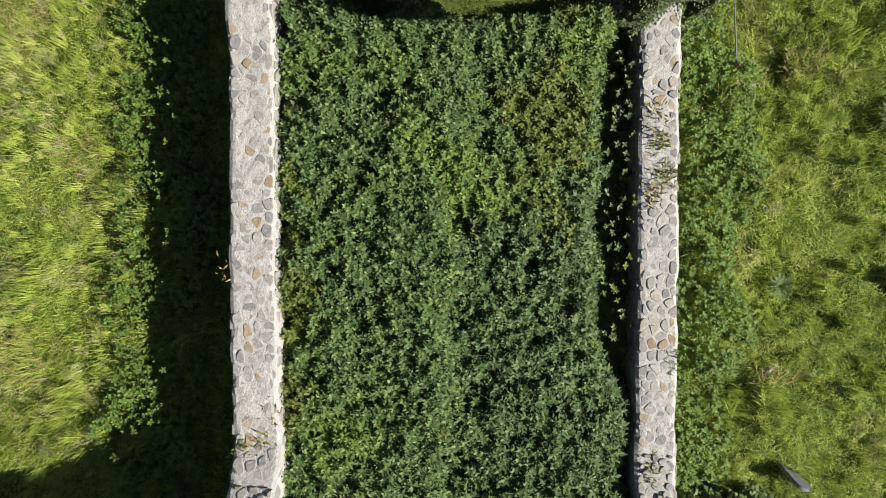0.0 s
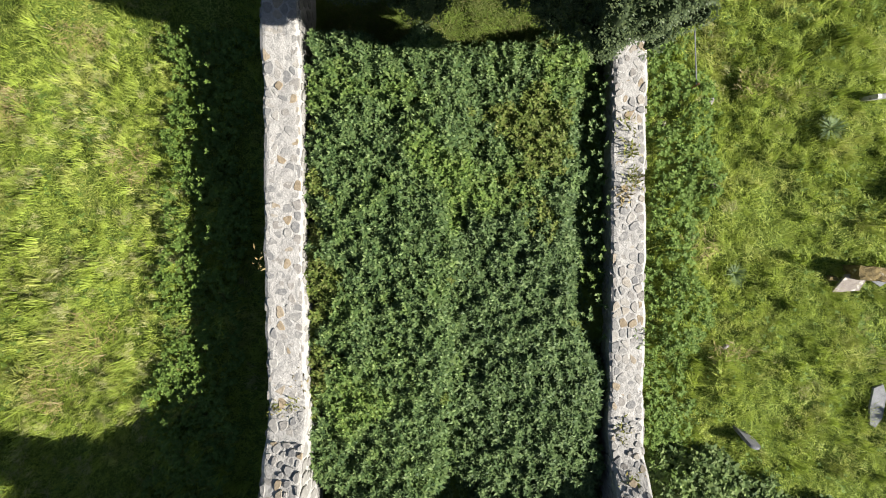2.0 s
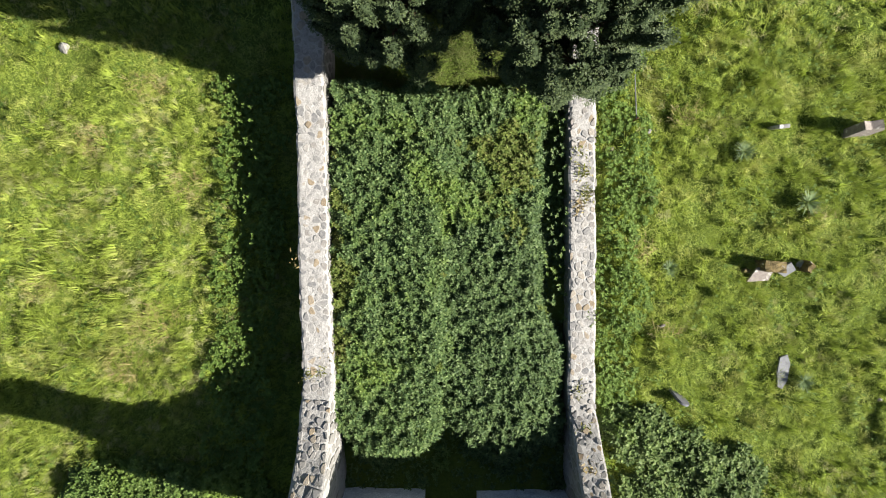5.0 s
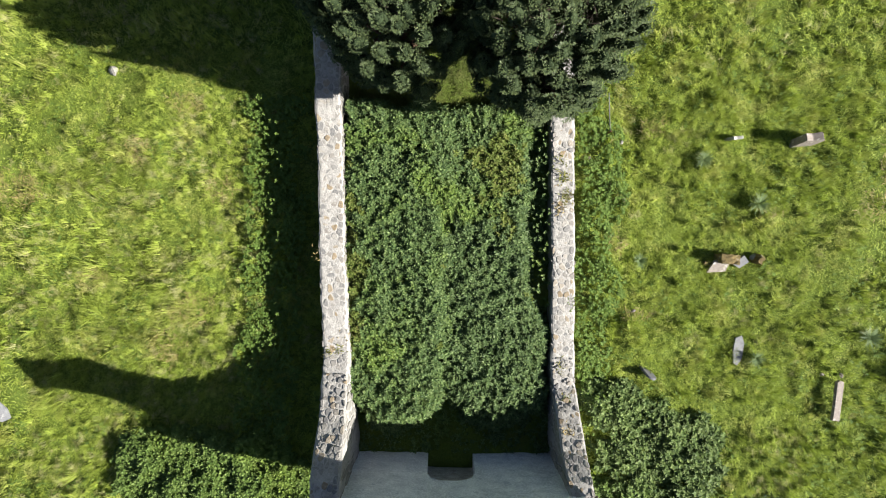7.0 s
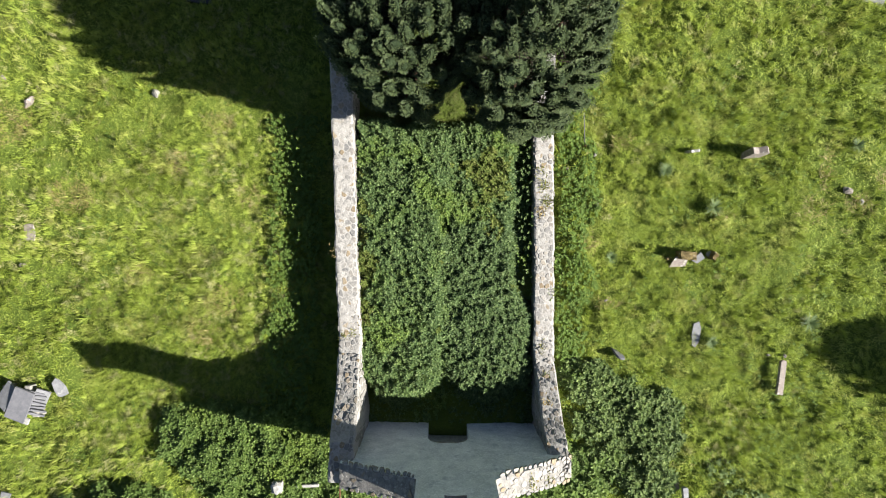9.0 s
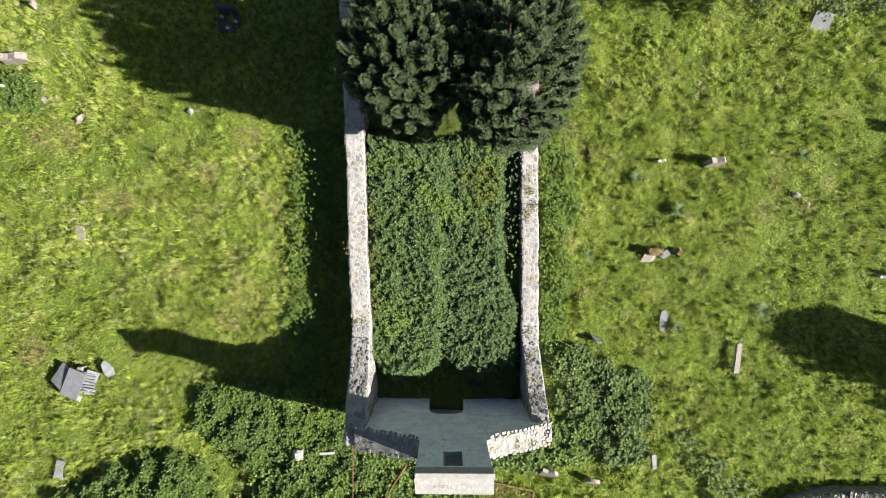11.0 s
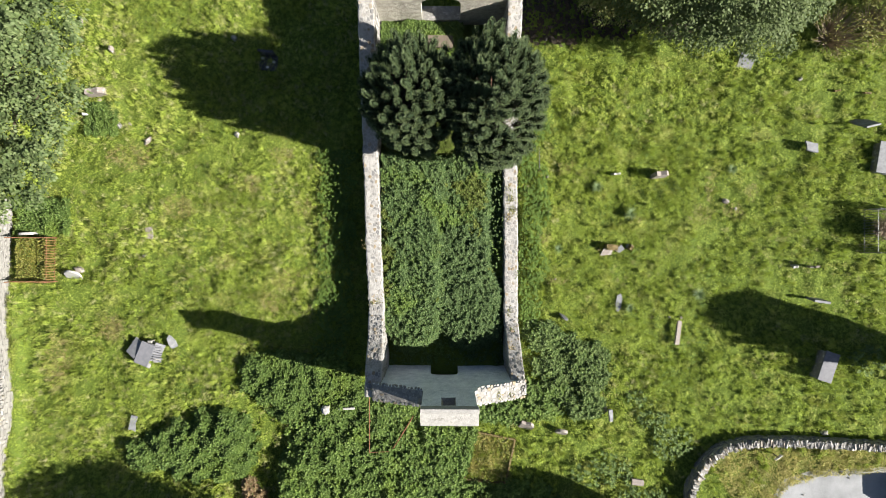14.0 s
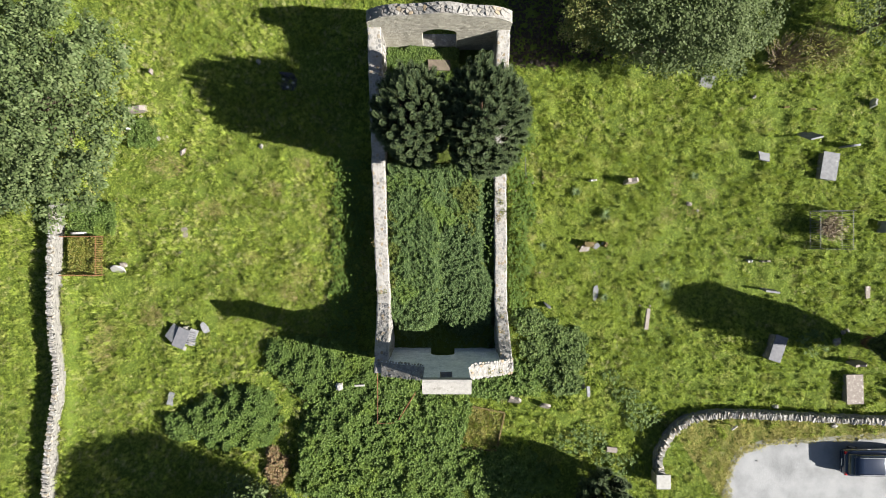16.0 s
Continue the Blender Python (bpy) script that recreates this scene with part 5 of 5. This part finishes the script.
flat_slab(9.24, -2.5, 0.32, 0.95, 0.07, -8, (2, -4), M_WORN_SLAB, "narrow pale grave slab with worn ends sunk in grass", 0.06, 0.02, 1, True)
flat_slab(12.25, -4.0, 0.24, 1.25, 0.12, -6, (0, 8), M_LICHEN_SLAB, "narrow fallen lichened grave marker lying in grass", 0.14, 0.02, 2)
flat_slab(19.2, 5.7, 0.75, 0.55, 0.09, -12, (-22, 10), M_GREY_SLAB, "grey tilted grave slab with dark hollow beneath", 0.4, 0.05, 3)
flat_slab(-15.5, 1.02, 0.36, 0.6, 0.06, 0, (0, 0), M_LICHEN_SLAB, "worn brownish slab nearly level with the turf", 0.05, 0.04, 4)
flat_slab(-16.2, -8.9, 0.35, 0.85, 0.06, -12, (4, 4), M_GREY_SLAB, "narrow grey slab lying in the grass", 0.14, 0.05, 5)
flat_slab(-14.2, -4.62, 0.42, 0.62, 0.08, 25, (8, 10), M_GREY_SLAB, "small grey three-cornered slab beside a broken tomb", 0.16, 0.1, 6)
flat_slab(25.5, -2.35, 0.3, 0.7, 0.1, 5, (4, 3), M_LICHEN_SLAB, "narrow lichened slab in the grass", 0.14, 0.04, 7)
flat_slab(-0.25, 11.0, 1.3, 0.62, 0.2, -2, (0, 0), M_BROWN_SLAB, "brown weathered tomb slab below the arched gable", 0.3, 0.02, 8)
flat_slab(8.72, -8.3, 0.2, 0.6, 0.16, 3, (0, 4), M_WORN_SLAB, "narrow pale kerb stone lying in the grass", 0.14, 0.02, 10)
flat_slab(10.15, -11.75, 0.62, 0.32, 0.16, -6, (0, 0), M_LICHEN_SLAB, "low reddish stone block in the grass", 0.12, 0.02, 9)


def chest_tomb(x, y, w, d, h, turn, top_mat, label, ledge=0.06):
    root = thing("chest_tomb", on_ground(x, y, turn), label, "tomb", "chest tombs")
    for sx in (-1, 1):
        part("side_panel", block((0.1, d - 0.1, h + 0.1), (sx * (w / 2 - 0.06), 0, h / 2 - 0.05), 0.015), M_LICHEN_SLAB, root)
    for sy in (-1, 1):
        part("end_panel", block((w - 0.23, 0.1, h + 0.1), (0, sy * (d / 2 - 0.06), h / 2 - 0.05), 0.015), M_PALE_SLAB, root)
    part("lid", block((w + ledge, d + ledge, 0.1), (0, 0, h + 0.052), 0.02), top_mat, root, "flat worn lid slab")
    return root


chest_tomb(23.12, 5.2, 0.92, 1.6, 0.5, -9, M_GREY_SLAB, "pale stone chest tomb with a flat lid")
chest_tomb(19.85, -5.65, 0.68, 1.5, 0.7, -18, M_SLATE, "grey chest tomb with a smooth slate lid")
chest_tomb(24.62, -8.1, 0.95, 1.7, 0.36, 2, M_LICHEN_SLAB, "low chest tomb with a pink lichened lid")

# broken table tomb
broken = thing("broken_tomb", on_ground(-15.5, -5.2), "collapsed grey table tomb with slipped slabs", "tomb")
for (px, py, pz, w, d, rx, ry, rz, mat) in ((-0.5, 0.25, 0.42, 0.62, 0.95, 6, -14, -38, M_GREY_SLAB), (0.02, -0.05, 0.5, 0.72, 1.25, 8, 6, -24, M_SLATE), (0.55, -0.02, 0.26, 0.5, 1.0, 0, 22, -24, M_GREY_SLAB), (-0.08, -0.58, 0.34, 0.7, 0.24, 14, 4, -24, M_PALE_SLAB)):
    part("slab", block((w, d, 0.09), (0, 0, 0), 0.015, 0, 0, 0, pose(px, py, pz, rx, ry, rz)), mat, broken)
for k in range(7):
    part("rubble_stone", block((0.5, 0.07, 0.1), (0, 0, 0), 0.012, 0, 0, 0, pose(0.56 + 0.05 * (k % 2), -0.42 + k * 0.13, 0.36, 0, 18, -20 + 5 * (k % 3))), M_SLATE, broken)
for px, py in ((-0.6, 0.5), (0.5, -0.4), (-0.2, -0.4), (0.2, 0.5)):
    part("support_stone", block((0.22, 0.25, 0.5), (px, py, 0.12), 0.03), M_FIELD, broken)

# mossy tomb group beside the east wall
mossy = thing("mossy_tomb", on_ground(8.79, 0.44, -4) @ Matrix.Diagonal((0.86, 0.8, 0.92, 1)), "mossy brown tomb block with a leaning pale panel", "tomb")
part("block_stone", block((0.66, 0.36, 1.0), (0, 0, 0.22), 0, 0.022, 3, 5), M_MOSSY, mossy)
part("leaning_panel", extrude_outline([(-0.42, -0.3), (0.3, -0.28), (0.4, 0.18), (0.36, 0.3), (-0.2, 0.26)], -0.035, 0.035), M_LICHEN_SLAB, mossy, "pale leaning panel").matrix_basis = pose(-0.22, -0.28, 0.26, -60, 0, 8)
part("side_slab", extrude_outline([(-0.22, -0.25), (0.2, -0.25), (0.24, 0.16), (-0.14, 0.3)], -0.04, 0.04), M_GREY_SLAB, mossy, "grey slipped slab").matrix_basis = pose(0.54, -0.05, 0.34, -58, 14, -24)
part("footstone", block((0.5, 0.14, 0.3), (-0.5, -0.22, 0.08), 0.03, 0.012), M_MOSSY, mossy)

pillar = thing("grave_pedestal", on_ground(-6.0, -8.0), "squat white-topped stone pedestal among brambles", "pedestal")
part("shaft", block((0.36, 0.4, 1.0), (0, 0, 0.4), 0.03), M_FIELD, pillar)
part("cap", lump((0.2, 0.22, 0.1), 4, 2, 0.3), M_PALE_SLAB, pillar, "pale rounded cap").location = (0, 0, 0.92)

dark = thing("polished_grave", on_ground(-9.3, 10.5, -6), "dark polished granite grave with white ornaments", "grave")
part("headstone", extrude_outline(stone_outline(0.8, 0.9, "square"), -0.06, 0.06), M_POLISHED, dark)
part("plinth", block((0.95, 0.8, 0.16), (0, -0.4, 0.08), 0.02), M_POLISHED, dark)
for px, py in ((-0.3, -0.2), (0.3, -0.35), (0.0, -0.65)):
    part("ornament", block((0.16, 0.1, 0.1), (px, py, 0.21), 0.03), M_WHITE, dark)

# loose stones
LOOSE = [(-17.15, 6.7, 0.17), (-16.6, 6.78, 0.1), (-15.72, 5.92, 0.2), (-11.0, 6.3, 0.18), (-18.2, 8.05, 0.12), (-15.7, -0.2, 0.13), (-11.15, 11.4, 0.2), (-19.3, 12.3, 0.2), (-19.2, -0.9, 0.22), (5.47, 4.17, 0.08), (5.54, 2.29, 0.08), (4.42, 3.65, 0.08), (9.75, 0.5, 0.14), (14.9, 2.92, 0.16), (-4.75, -11.0, 0.16), (-4.5, -10.85, 0.13), (-1.1, -10.75, 0.14), (8.5, -8.05, 0.14), (18.8, 9.4, 0.14), (23.7, -5.3, 0.24), (24.2, -4.75, 0.16), (24.45, -4.65, 0.12), (11.9, -3.2, 0.07), (12.5, -3.22, 0.07), (15.4, 2.5, 0.1), (5.9, -1.25, 0.07)]
for k, (sx, sy, size) in enumerate(LOOSE):
    rnd = random.Random(k + 400)
    ob = part("loose_stone", lump((size * rnd.uniform(0.8, 1.3), size * rnd.uniform(0.6, 1), size * 0.75), k * 1.7, 2, 0.3), M_LICHEN_SLAB if k % 3 else M_FIELD, smooth=False)
    ob.matrix_basis = on_ground(sx, sy, rnd.uniform(0, 360)) @ pose(0, 0, 0.1)
    tagged(ob, "small pale field stone lying in the grass" if size < 0.15 else "pale rounded field stone half sunk in the grass", "stone", "loose stones")


# ---- iron railings and plots ----
def railed_plot(x0, x1, y0, y1, h, mat, label, gap=0.14, skip=()):
    root = thing("grave_railing", on_ground((x0 + x1) / 2, (y0 + y1) / 2), label, "railing", "railed plots")
    w, d = (x1 - x0) / 2, (y1 - y0) / 2
    corners = [(-w, -d), (w, -d), (w, d), (-w, d)]
    for k, (a, b) in enumerate(zip(corners, corners[1:] + corners[:1])):
        part("corner_post", tube([(a[0], a[1], -0.25), (a[0], a[1], h + 0.12)], [0.03, 0.026], 6), mat, root)
        if k in skip:
            continue
        length = math.hypot(b[0] - a[0], b[1] - a[1])
        turn = math.degrees(math.atan2(b[1] - a[1], b[0] - a[0]))
        for z in (0.15, h - 0.1):
            part("rail", block((length - 0.04, 0.025, 0.02), (0, 0, 0), 0, 0, 0, 0, pose((a[0] + b[0]) / 2, (a[1] + b[1]) / 2, z, 0, 0, turn)), mat, root)
        n = int(length / gap)
        for j in range(1, n):
            f = j / n
            p = (a[0] + (b[0] - a[0]) * f, a[1] + (b[1] - a[1]) * f)
            part("bar", tube([(p[0], p[1], 0.0), (p[0], p[1], h - 0.06), (p[0], p[1], h + 0.06)], [0.016, 0.016, 0.005], 4), mat, root)
    return root


railed_plot(22.1, 24.0, 0.25, 2.5, 1.25, M_IRON, "grey iron railing round an overgrown grave plot")
railed_plot(-22.45, -20.45, -1.55, 0.75, 0.95, M_RUST, "rusty iron railing round a weedy grave plot", 0.13, (3,))
dead_bush(22.9, 1.5, 0.75, 1.3, 97, "dead brown shrub inside an iron railing", 4, M_SHRUB)


def small_bed(name, x0, x1, y0, y1, n, height, leaf, mat, label, seed):
    x, y, u = scatter(n, x0, x1, y0, y1, lambda x, y: x > -99, seed)
    bed(name, [plants(x, y, gz(x, y) + height * (0.4 + 0.6 * vnoise(x, y, 0.5, 2)) + 0.1 * u, leaf, seed + 1)], mat, label)


small_bed("weed_patch", -22.3, -20.6, -1.5, 0.7, 420, 0.5, 0.16, M_YELLOW_PLANT, "yellow-green weeds inside the rusty railing", 111)
small_bed("weed_patch", -22.4, -19.6, 0.9, 2.8, 500, 0.5, 0.16, M_BRAMBLE, "green nettles beside the boundary wall", 113)
small_bed("weed_patch", -18.9, -17.2, 6.2, 7.9, 330, 0.4, 0.15, M_BRAMBLE, "green weeds on an old grave plot", 115)
small_bed("weed_patch", 1.5, 3.6, -11.6, -9.7, 260, 0.15, 0.12, M_YELLOW_PLANT, "yellowing grass inside a kerbed grave", 117)
turf("plot_grass", [tufts(40, 1.3, 3.7, -11.9, -9.4, 26, 0.25, 0.03, lambda x, y: in_poly(x, y, KERB_RING), 119)], M_VERGE, "yellowish grass on a kerbed grave")

# rusty railing stub off the gable corner
stub = thing("iron_railing", pose(-3.75, -8.8, gh(-3.75, -8.8)), "rusty iron railing running off the gable corner", "railing")
part("top_rail", tube([(0, 1.75, 1.0), (0.02, 0.2, 1.02), (0.03, -1.35, 0.98)], [0.022, 0.022, 0.02], 5), M_RUST, stub)
part("cross_rail", tube([(0.03, -1.35, 0.96), (1.1, -1.32, 0.9)], [0.015, 0.013], 5), M_RUST, stub)
part("brace", tube([(2.2, 0.4, 0.85), (1.7, -0.4, 0.9), (1.15, -1.3, 0.8)], [0.03, 0.028, 0.025], 5), M_RUST, stub)
for px, py in ((0, 1.7), (0.02, 0.2), (0.03, -1.35), (1.12, -1.3), (2.2, 0.4)):
    part("post", tube([(px, py, -0.25), (px, py, 1.0 if px < 1 else 0.9)], [0.025, 0.022], 5), M_RUST, stub)

# kerbed grave
kerb = thing("grave_kerb", pose(0, 0, 0), "low stone kerb round a grassy grave", "kerb")
for a, b in zip(KERB_RING, KERB_RING[1:] + KERB_RING[:1]):
    n = 5
    for k in range(n):
        f = (k + 0.5) / n
        kx, ky = a[0] + (b[0] - a[0]) * f, a[1] + (b[1] - a[1]) * f
        length = math.hypot(b[0] - a[0], b[1] - a[1]) / n
        part("kerb_stone", block((length - 0.02, 0.09, 0.42), (0, 0, 0), 0.012, 0, 0, 0, pose(kx, ky, gh(kx, ky) + 0.0, 0, 0, math.degrees(math.atan2(b[1] - a[1], b[0] - a[0])))), M_MOSSY, kerb)

# iron stake and fallen rail east of the church
stake = thing("iron_stake", on_ground(5.0, 4.42), "thin rusty iron stake with a fallen rail", "stake")
part("upright", tube([(0, 0, -0.2), (0.01, 0, 0.55)], [0.02, 0.018], 5), M_RUST, stake)
part("fallen_rail", tube([(0, 0.0, 0.45), (-0.02, 0.6, 0.42), (-0.03, 1.25, 0.36)], [0.016, 0.016, 0.014], 5), M_SLATE, stake, "dark iron rail")
part("rail_knob", lump((0.05, 0.05, 0.05), 2, 1, 0.1), M_SLATE, stake)

# signs on the verge beside the wall
sign = thing("sign_post", on_ground(17.3, -10.3, 35), "short post with a small white sign board", "sign")
part("post", block((0.05, 0.05, 0.8), (0, 0, 0.35), 0.005), M_TWIG, sign)
part("board", block((0.42, 0.03, 0.22), (0, -0.045, 0.68), 0.006, 0, 0, 0, pose(0, 0, 0)), M_WHITE, sign, "blank white board")
for sx, sy, size in ((20.1, -9.2, 0.2), (23.6, -10.35, 0.18), (19.5, -11.6, 0.06), (19.0, -12.5, 0.05), (21.4, -11.6, 0.05)):
    ob = part("loose_stone", lump((size, size * 0.8, size * 0.8), sx, 2, 0.3), M_COPING)
    ob.matrix_basis = on_ground(sx, sy) @ pose(0, 0, 0.06)
    tagged(ob, "pale loose stone beside the car park", "stone", "loose stones")


# blue-green rosettes and dead stalks in the grass
def rosette(x, y, size, seed, label="blue-green thistle rosette in the grass"):
    r = np.random.default_rng(seed)
    n = 170
    az, pitch = r.uniform(0, 6.283, n), r.uniform(0.05, 1.1, n)
    L = size * r.uniform(0.6, 1.1, n)
    v = leaf_quads(np.tile((0, 0, 0.15), (n, 1)).astype(float), az, pitch, L, L * 0.045)
    ob = put("thistle_rosette", np_mesh("thistle_rosette", v, np.arange(4 * n).reshape(-1, 4)), M_DOCK)
    ob.matrix_basis = on_ground(x, y)
    tagged(ob, label, "plant", "rosettes in the grass")


for k, (sx, sy) in enumerate([(6.1, 0.33), (8.05, 3.6), (9.83, 2.22), (9.75, -2.7), (15.2, 4.6), (13.4, -2.0)]):
    rosette(sx, sy, 0.33 + 0.05 * (k % 3), 130 + k)


def stalks(x0, x1, y0, y1, n, seed, keep):
    x, y, u = scatter(n, x0, x1, y0, y1, keep, seed)
    r = np.random.default_rng(seed)
    a = 2.2 + 0.8 * vnoise(x, y, 1.0, 3) + r.normal(0, 2.0, len(x))
    L = 0.12 + 0.22 * u
    return leaf_quads(np.stack([x, y, gz(x, y) + 0.12], 1), a, r.uniform(0.1, 0.8, len(x)), L, L * 0.05)


STRAW_SPOTS = [(-8.5, 5.2, 0.7, 0.4), (-7.4, 2.5, 0.5, 0.5), (-8.2, -1.4, 0.8, 0.6), (-8.9, -2.6, 0.6, 0.7), (-11.4, -0.5, 0.6, 0.4), (-10.0, 3.6, 0.6, 0.5), (6.0, -1.4, 0.5, 0.2), (16.2, 3.4, 0.4, 0.6), (15.4, 2.4, 0.7, 0.4), (-9.9, -13.2, 0.7, 0.9), (10.2, 1.9, 0.5, 0.2), (-14.0, 2.4, 1.0, 0.6), (-16.5, 5.0, 1.2, 0.8), (-20.2, -5.8, 0.8, 1.6), (-17.5, -4.0, 1.0, 0.8), (13.6, 2.2, 0.6, 0.5), (14.1, 3.6, 0.25, 1.0), (6.4, 4.6, 0.4, 0.3), (5.3, 0.9, 0.5, 0.3)]


def straw_keep(x, y):
    ok = np.zeros(x.shape, bool)
    for sx, sy, rx, ry in STRAW_SPOTS:
        ok |= ((x - sx) / rx) ** 2 + ((y - sy) / ry) ** 2 < 0.4 + 0.9 * vnoise(x, y, 0.3, 1)
    return ok


v = stalks(-22, 18, -15, 7, 170000, 151, straw_keep)
tagged(put("dead_stalks", np_mesh("dead_stalks", v, np.arange(len(v)).reshape(-1, 4)), M_STRAW), "patches of straw-coloured dead stalks in the grass", "grass", kind="stuff")
# tufts rooted in the wall tops
for k, (sx, sy, sz, n, mat) in enumerate([(-3.56, -2.5, 1.62, 60, M_YELLOW_PLANT), (-3.25, -2.45, 1.62, 30, M_YELLOW_PLANT), (3.4, -2.95, 1.0, 90, M_YELLOW_PLANT), (3.5, -3.9, 1.4, 60, M_YELLOW_PLANT), (3.45, -4.6, 2.1, 60, M_STRAW), (3.45, 2.9, 0.92, 80, M_YELLOW_PLANT), (3.55, 2.3, 0.92, 90, M_YELLOW_PLANT), (3.3, 1.95, 0.92, 60, M_STRAW), (3.35, 3.4, 0.95, 40, M_YELLOW_PLANT), (-3.98, 0.45, 1.5, 14, M_STRAW), (-3.15, -1.9, 1.57, 25, M_STRAW), (2.6, -6.3, 4.7, 40, M_YELLOW_PLANT), (3.1, -6.3, 4.3, 40, M_YELLOW_PLANT), (3.8, -1.0, 0.95, 30, M_BRAMBLE), (-3.8, 5.0, 1.5, 25, M_BRAMBLE), (-4.0, 12.4, 3.85, 60, M_BRAMBLE)]):
    r = np.random.default_rng(170 + k)
    c = np.stack([sx + r.normal(0, 0.09, n), sy + r.normal(0, 0.12, n), np.full(n, sz)], 1)
    L = r.uniform(0.06, 0.16, n)
    v = leaf_quads(c, r.uniform(0, 6.283, n), r.uniform(0.2, 1.2, n), L, L * 0.22)
    tagged(put("wall_tuft", np_mesh("wall_tuft", v, np.arange(len(v)).reshape(-1, 4)), mat), "small yellowing tuft rooted in the wall top", "plant", "tufts on the walls", "stuff")

# ---- parked car ----
M_PAINT = plain("dark_blue_paint", (0.012, 0.02, 0.042), 0.2, 0.3, (0.016, 0.025, 0.05), 3, 1.0)
M_GLASS = plain("tinted_glass", (0.02, 0.03, 0.04), 0.06, 0.0, (0.02, 0.03, 0.04), 3, 0.5)
M_TYRE = plain("tyre_rubber", (0.02, 0.02, 0.02), 0.9)
M_RIM = plain("alloy_rim", (0.5, 0.5, 0.52), 0.35, 0.9)
M_RED = plain("red_lamp_glass", (0.35, 0.01, 0.01), 0.2, 0, (0.3, 0.01, 0.01), 5, 0.5)
M_CHROME = plain("satin_rail", (0.6, 0.6, 0.6), 0.3, 0.9)
car = thing("parked_car", pose(25.73, -12.35, 0.2) @ Matrix.Diagonal((0.9, 0.86, 0.86, 1)), "dark blue estate car parked on pale gravel", "car")


def loft(sections, mat, name, parent, label=""):
    """Skin over sections (x, half width, low, high, corner)."""
    bm = bmesh.new()
    rings = []
    for x, w, lo, hi, c in sections:
        pts = []
        for cy, cz, a0 in ((w - c, hi - c, 0), (-(w - c), hi - c, 90), (-(w - c), lo + c, 180), (w - c, lo + c, 270)):
            for a in (0, 30, 60, 90):
                t = radians(a0 + a)
                pts.append(bm.verts.new((x, cy + c * math.cos(t), cz + c * math.sin(t))))
        rings.append(pts)
    for r0, r1 in zip(rings, rings[1:]):
        for k in range(len(r0)):
            m = (k + 1) % len(r0)
            bm.faces.new((r0[k], r0[m], r1[m], r1[k]))
    bm.faces.new(rings[0])
    bm.faces.new(rings[-1])
    return part(name, bm, mat, parent, label, smooth=True)


loft([(-2.18, 0.72, 0.42, 0.80, 0.14), (-2.12, 0.84, 0.34, 0.98, 0.16), (-1.7, 0.90, 0.28, 1.02, 0.16), (0, 0.92, 0.26, 1.0, 0.16), (1.2, 0.91, 0.26, 0.96, 0.16), (1.9, 0.86, 0.30, 0.86, 0.16), (2.15, 0.74, 0.38, 0.74, 0.14)], M_PAINT, "body", car)
loft([(-2.02, 0.70, 0.90, 1.06, 0.06), (-1.78, 0.70, 0.90, 1.40, 0.12), (-1.4, 0.70, 0.90, 1.47, 0.14), (0.0, 0.70, 0.90, 1.49, 0.14), (0.45, 0.69, 0.90, 1.40, 0.14), (1.1, 0.66, 0.90, 1.0, 0.05)], M_GLASS, "glasshouse", car, "dark tinted windows")
loft([(-1.86, 0.60, 1.38, 1.45, 0.03), (-1.3, 0.63, 1.42, 1.515, 0.04), (0.0, 0.63, 1.43, 1.53, 0.04), (0.35, 0.60, 1.40, 1.48, 0.03)], M_PAINT, "roof", car)
for sy in (-1, 1):
    part("roof_rail", tube([(-1.6, sy * 0.58, 1.53), (-1.4, sy * 0.58, 1.58), (0, sy * 0.58, 1.59), (0.2, sy * 0.58, 1.53)], [0.016] * 4, 6), M_CHROME, car, "bright roof rail")
    part("tail_lamp", block((0.14, 0.2, 0.22), (-2.1, sy * 0.72, 0.86), 0.03), M_RED, car, "red tail lamp")
    part("headlamp", block((0.16, 0.3, 0.14), (2.02, sy * 0.62, 0.68), 0.03), M_CHROME, car)
    part("door_mirror", block((0.12, 0.2, 0.14), (0.62, sy * 1.0, 0.98), 0.03), M_PAINT, car)
    part("door_handle", block((0.18, 0.03, 0.03), (-0.55, sy * 0.925, 0.82), 0.008), M_CHROME, car)
    for px in (-1.35, 1.35):
        bm = bmesh.new()
        bmesh.ops.create_cone(bm, cap_ends=True, segments=24, radius1=0.32, radius2=0.32, depth=0.21, matrix=pose(px, sy * 0.82, 0.32, 90, 0, 0))
        bmesh.ops.bevel(bm, geom=[e for e in bm.edges if e.calc_face_angle(0) > 1], offset=0.03, segments=2, affect="EDGES")
        wheel = part("wheel", bm, M_TYRE, car, "black tyre")
        bm = bmesh.new()
        bmesh.ops.create_cone(bm, cap_ends=True, segments=20, radius1=0.2, radius2=0.17, depth=0.05, matrix=pose(px, sy * 0.925, 0.32, 90 * sy, 0, 0))
        part("rim", bm, M_RIM, wheel, "alloy rim")
part("bumper", block((0.12, 1.5, 0.18), (-2.16, 0, 0.48), 0.04), M_PAINT, car)
part("number_plate", block((0.02, 0.5, 0.11), (-2.225, 0, 0.62), 0.004), M_WHITE, car)
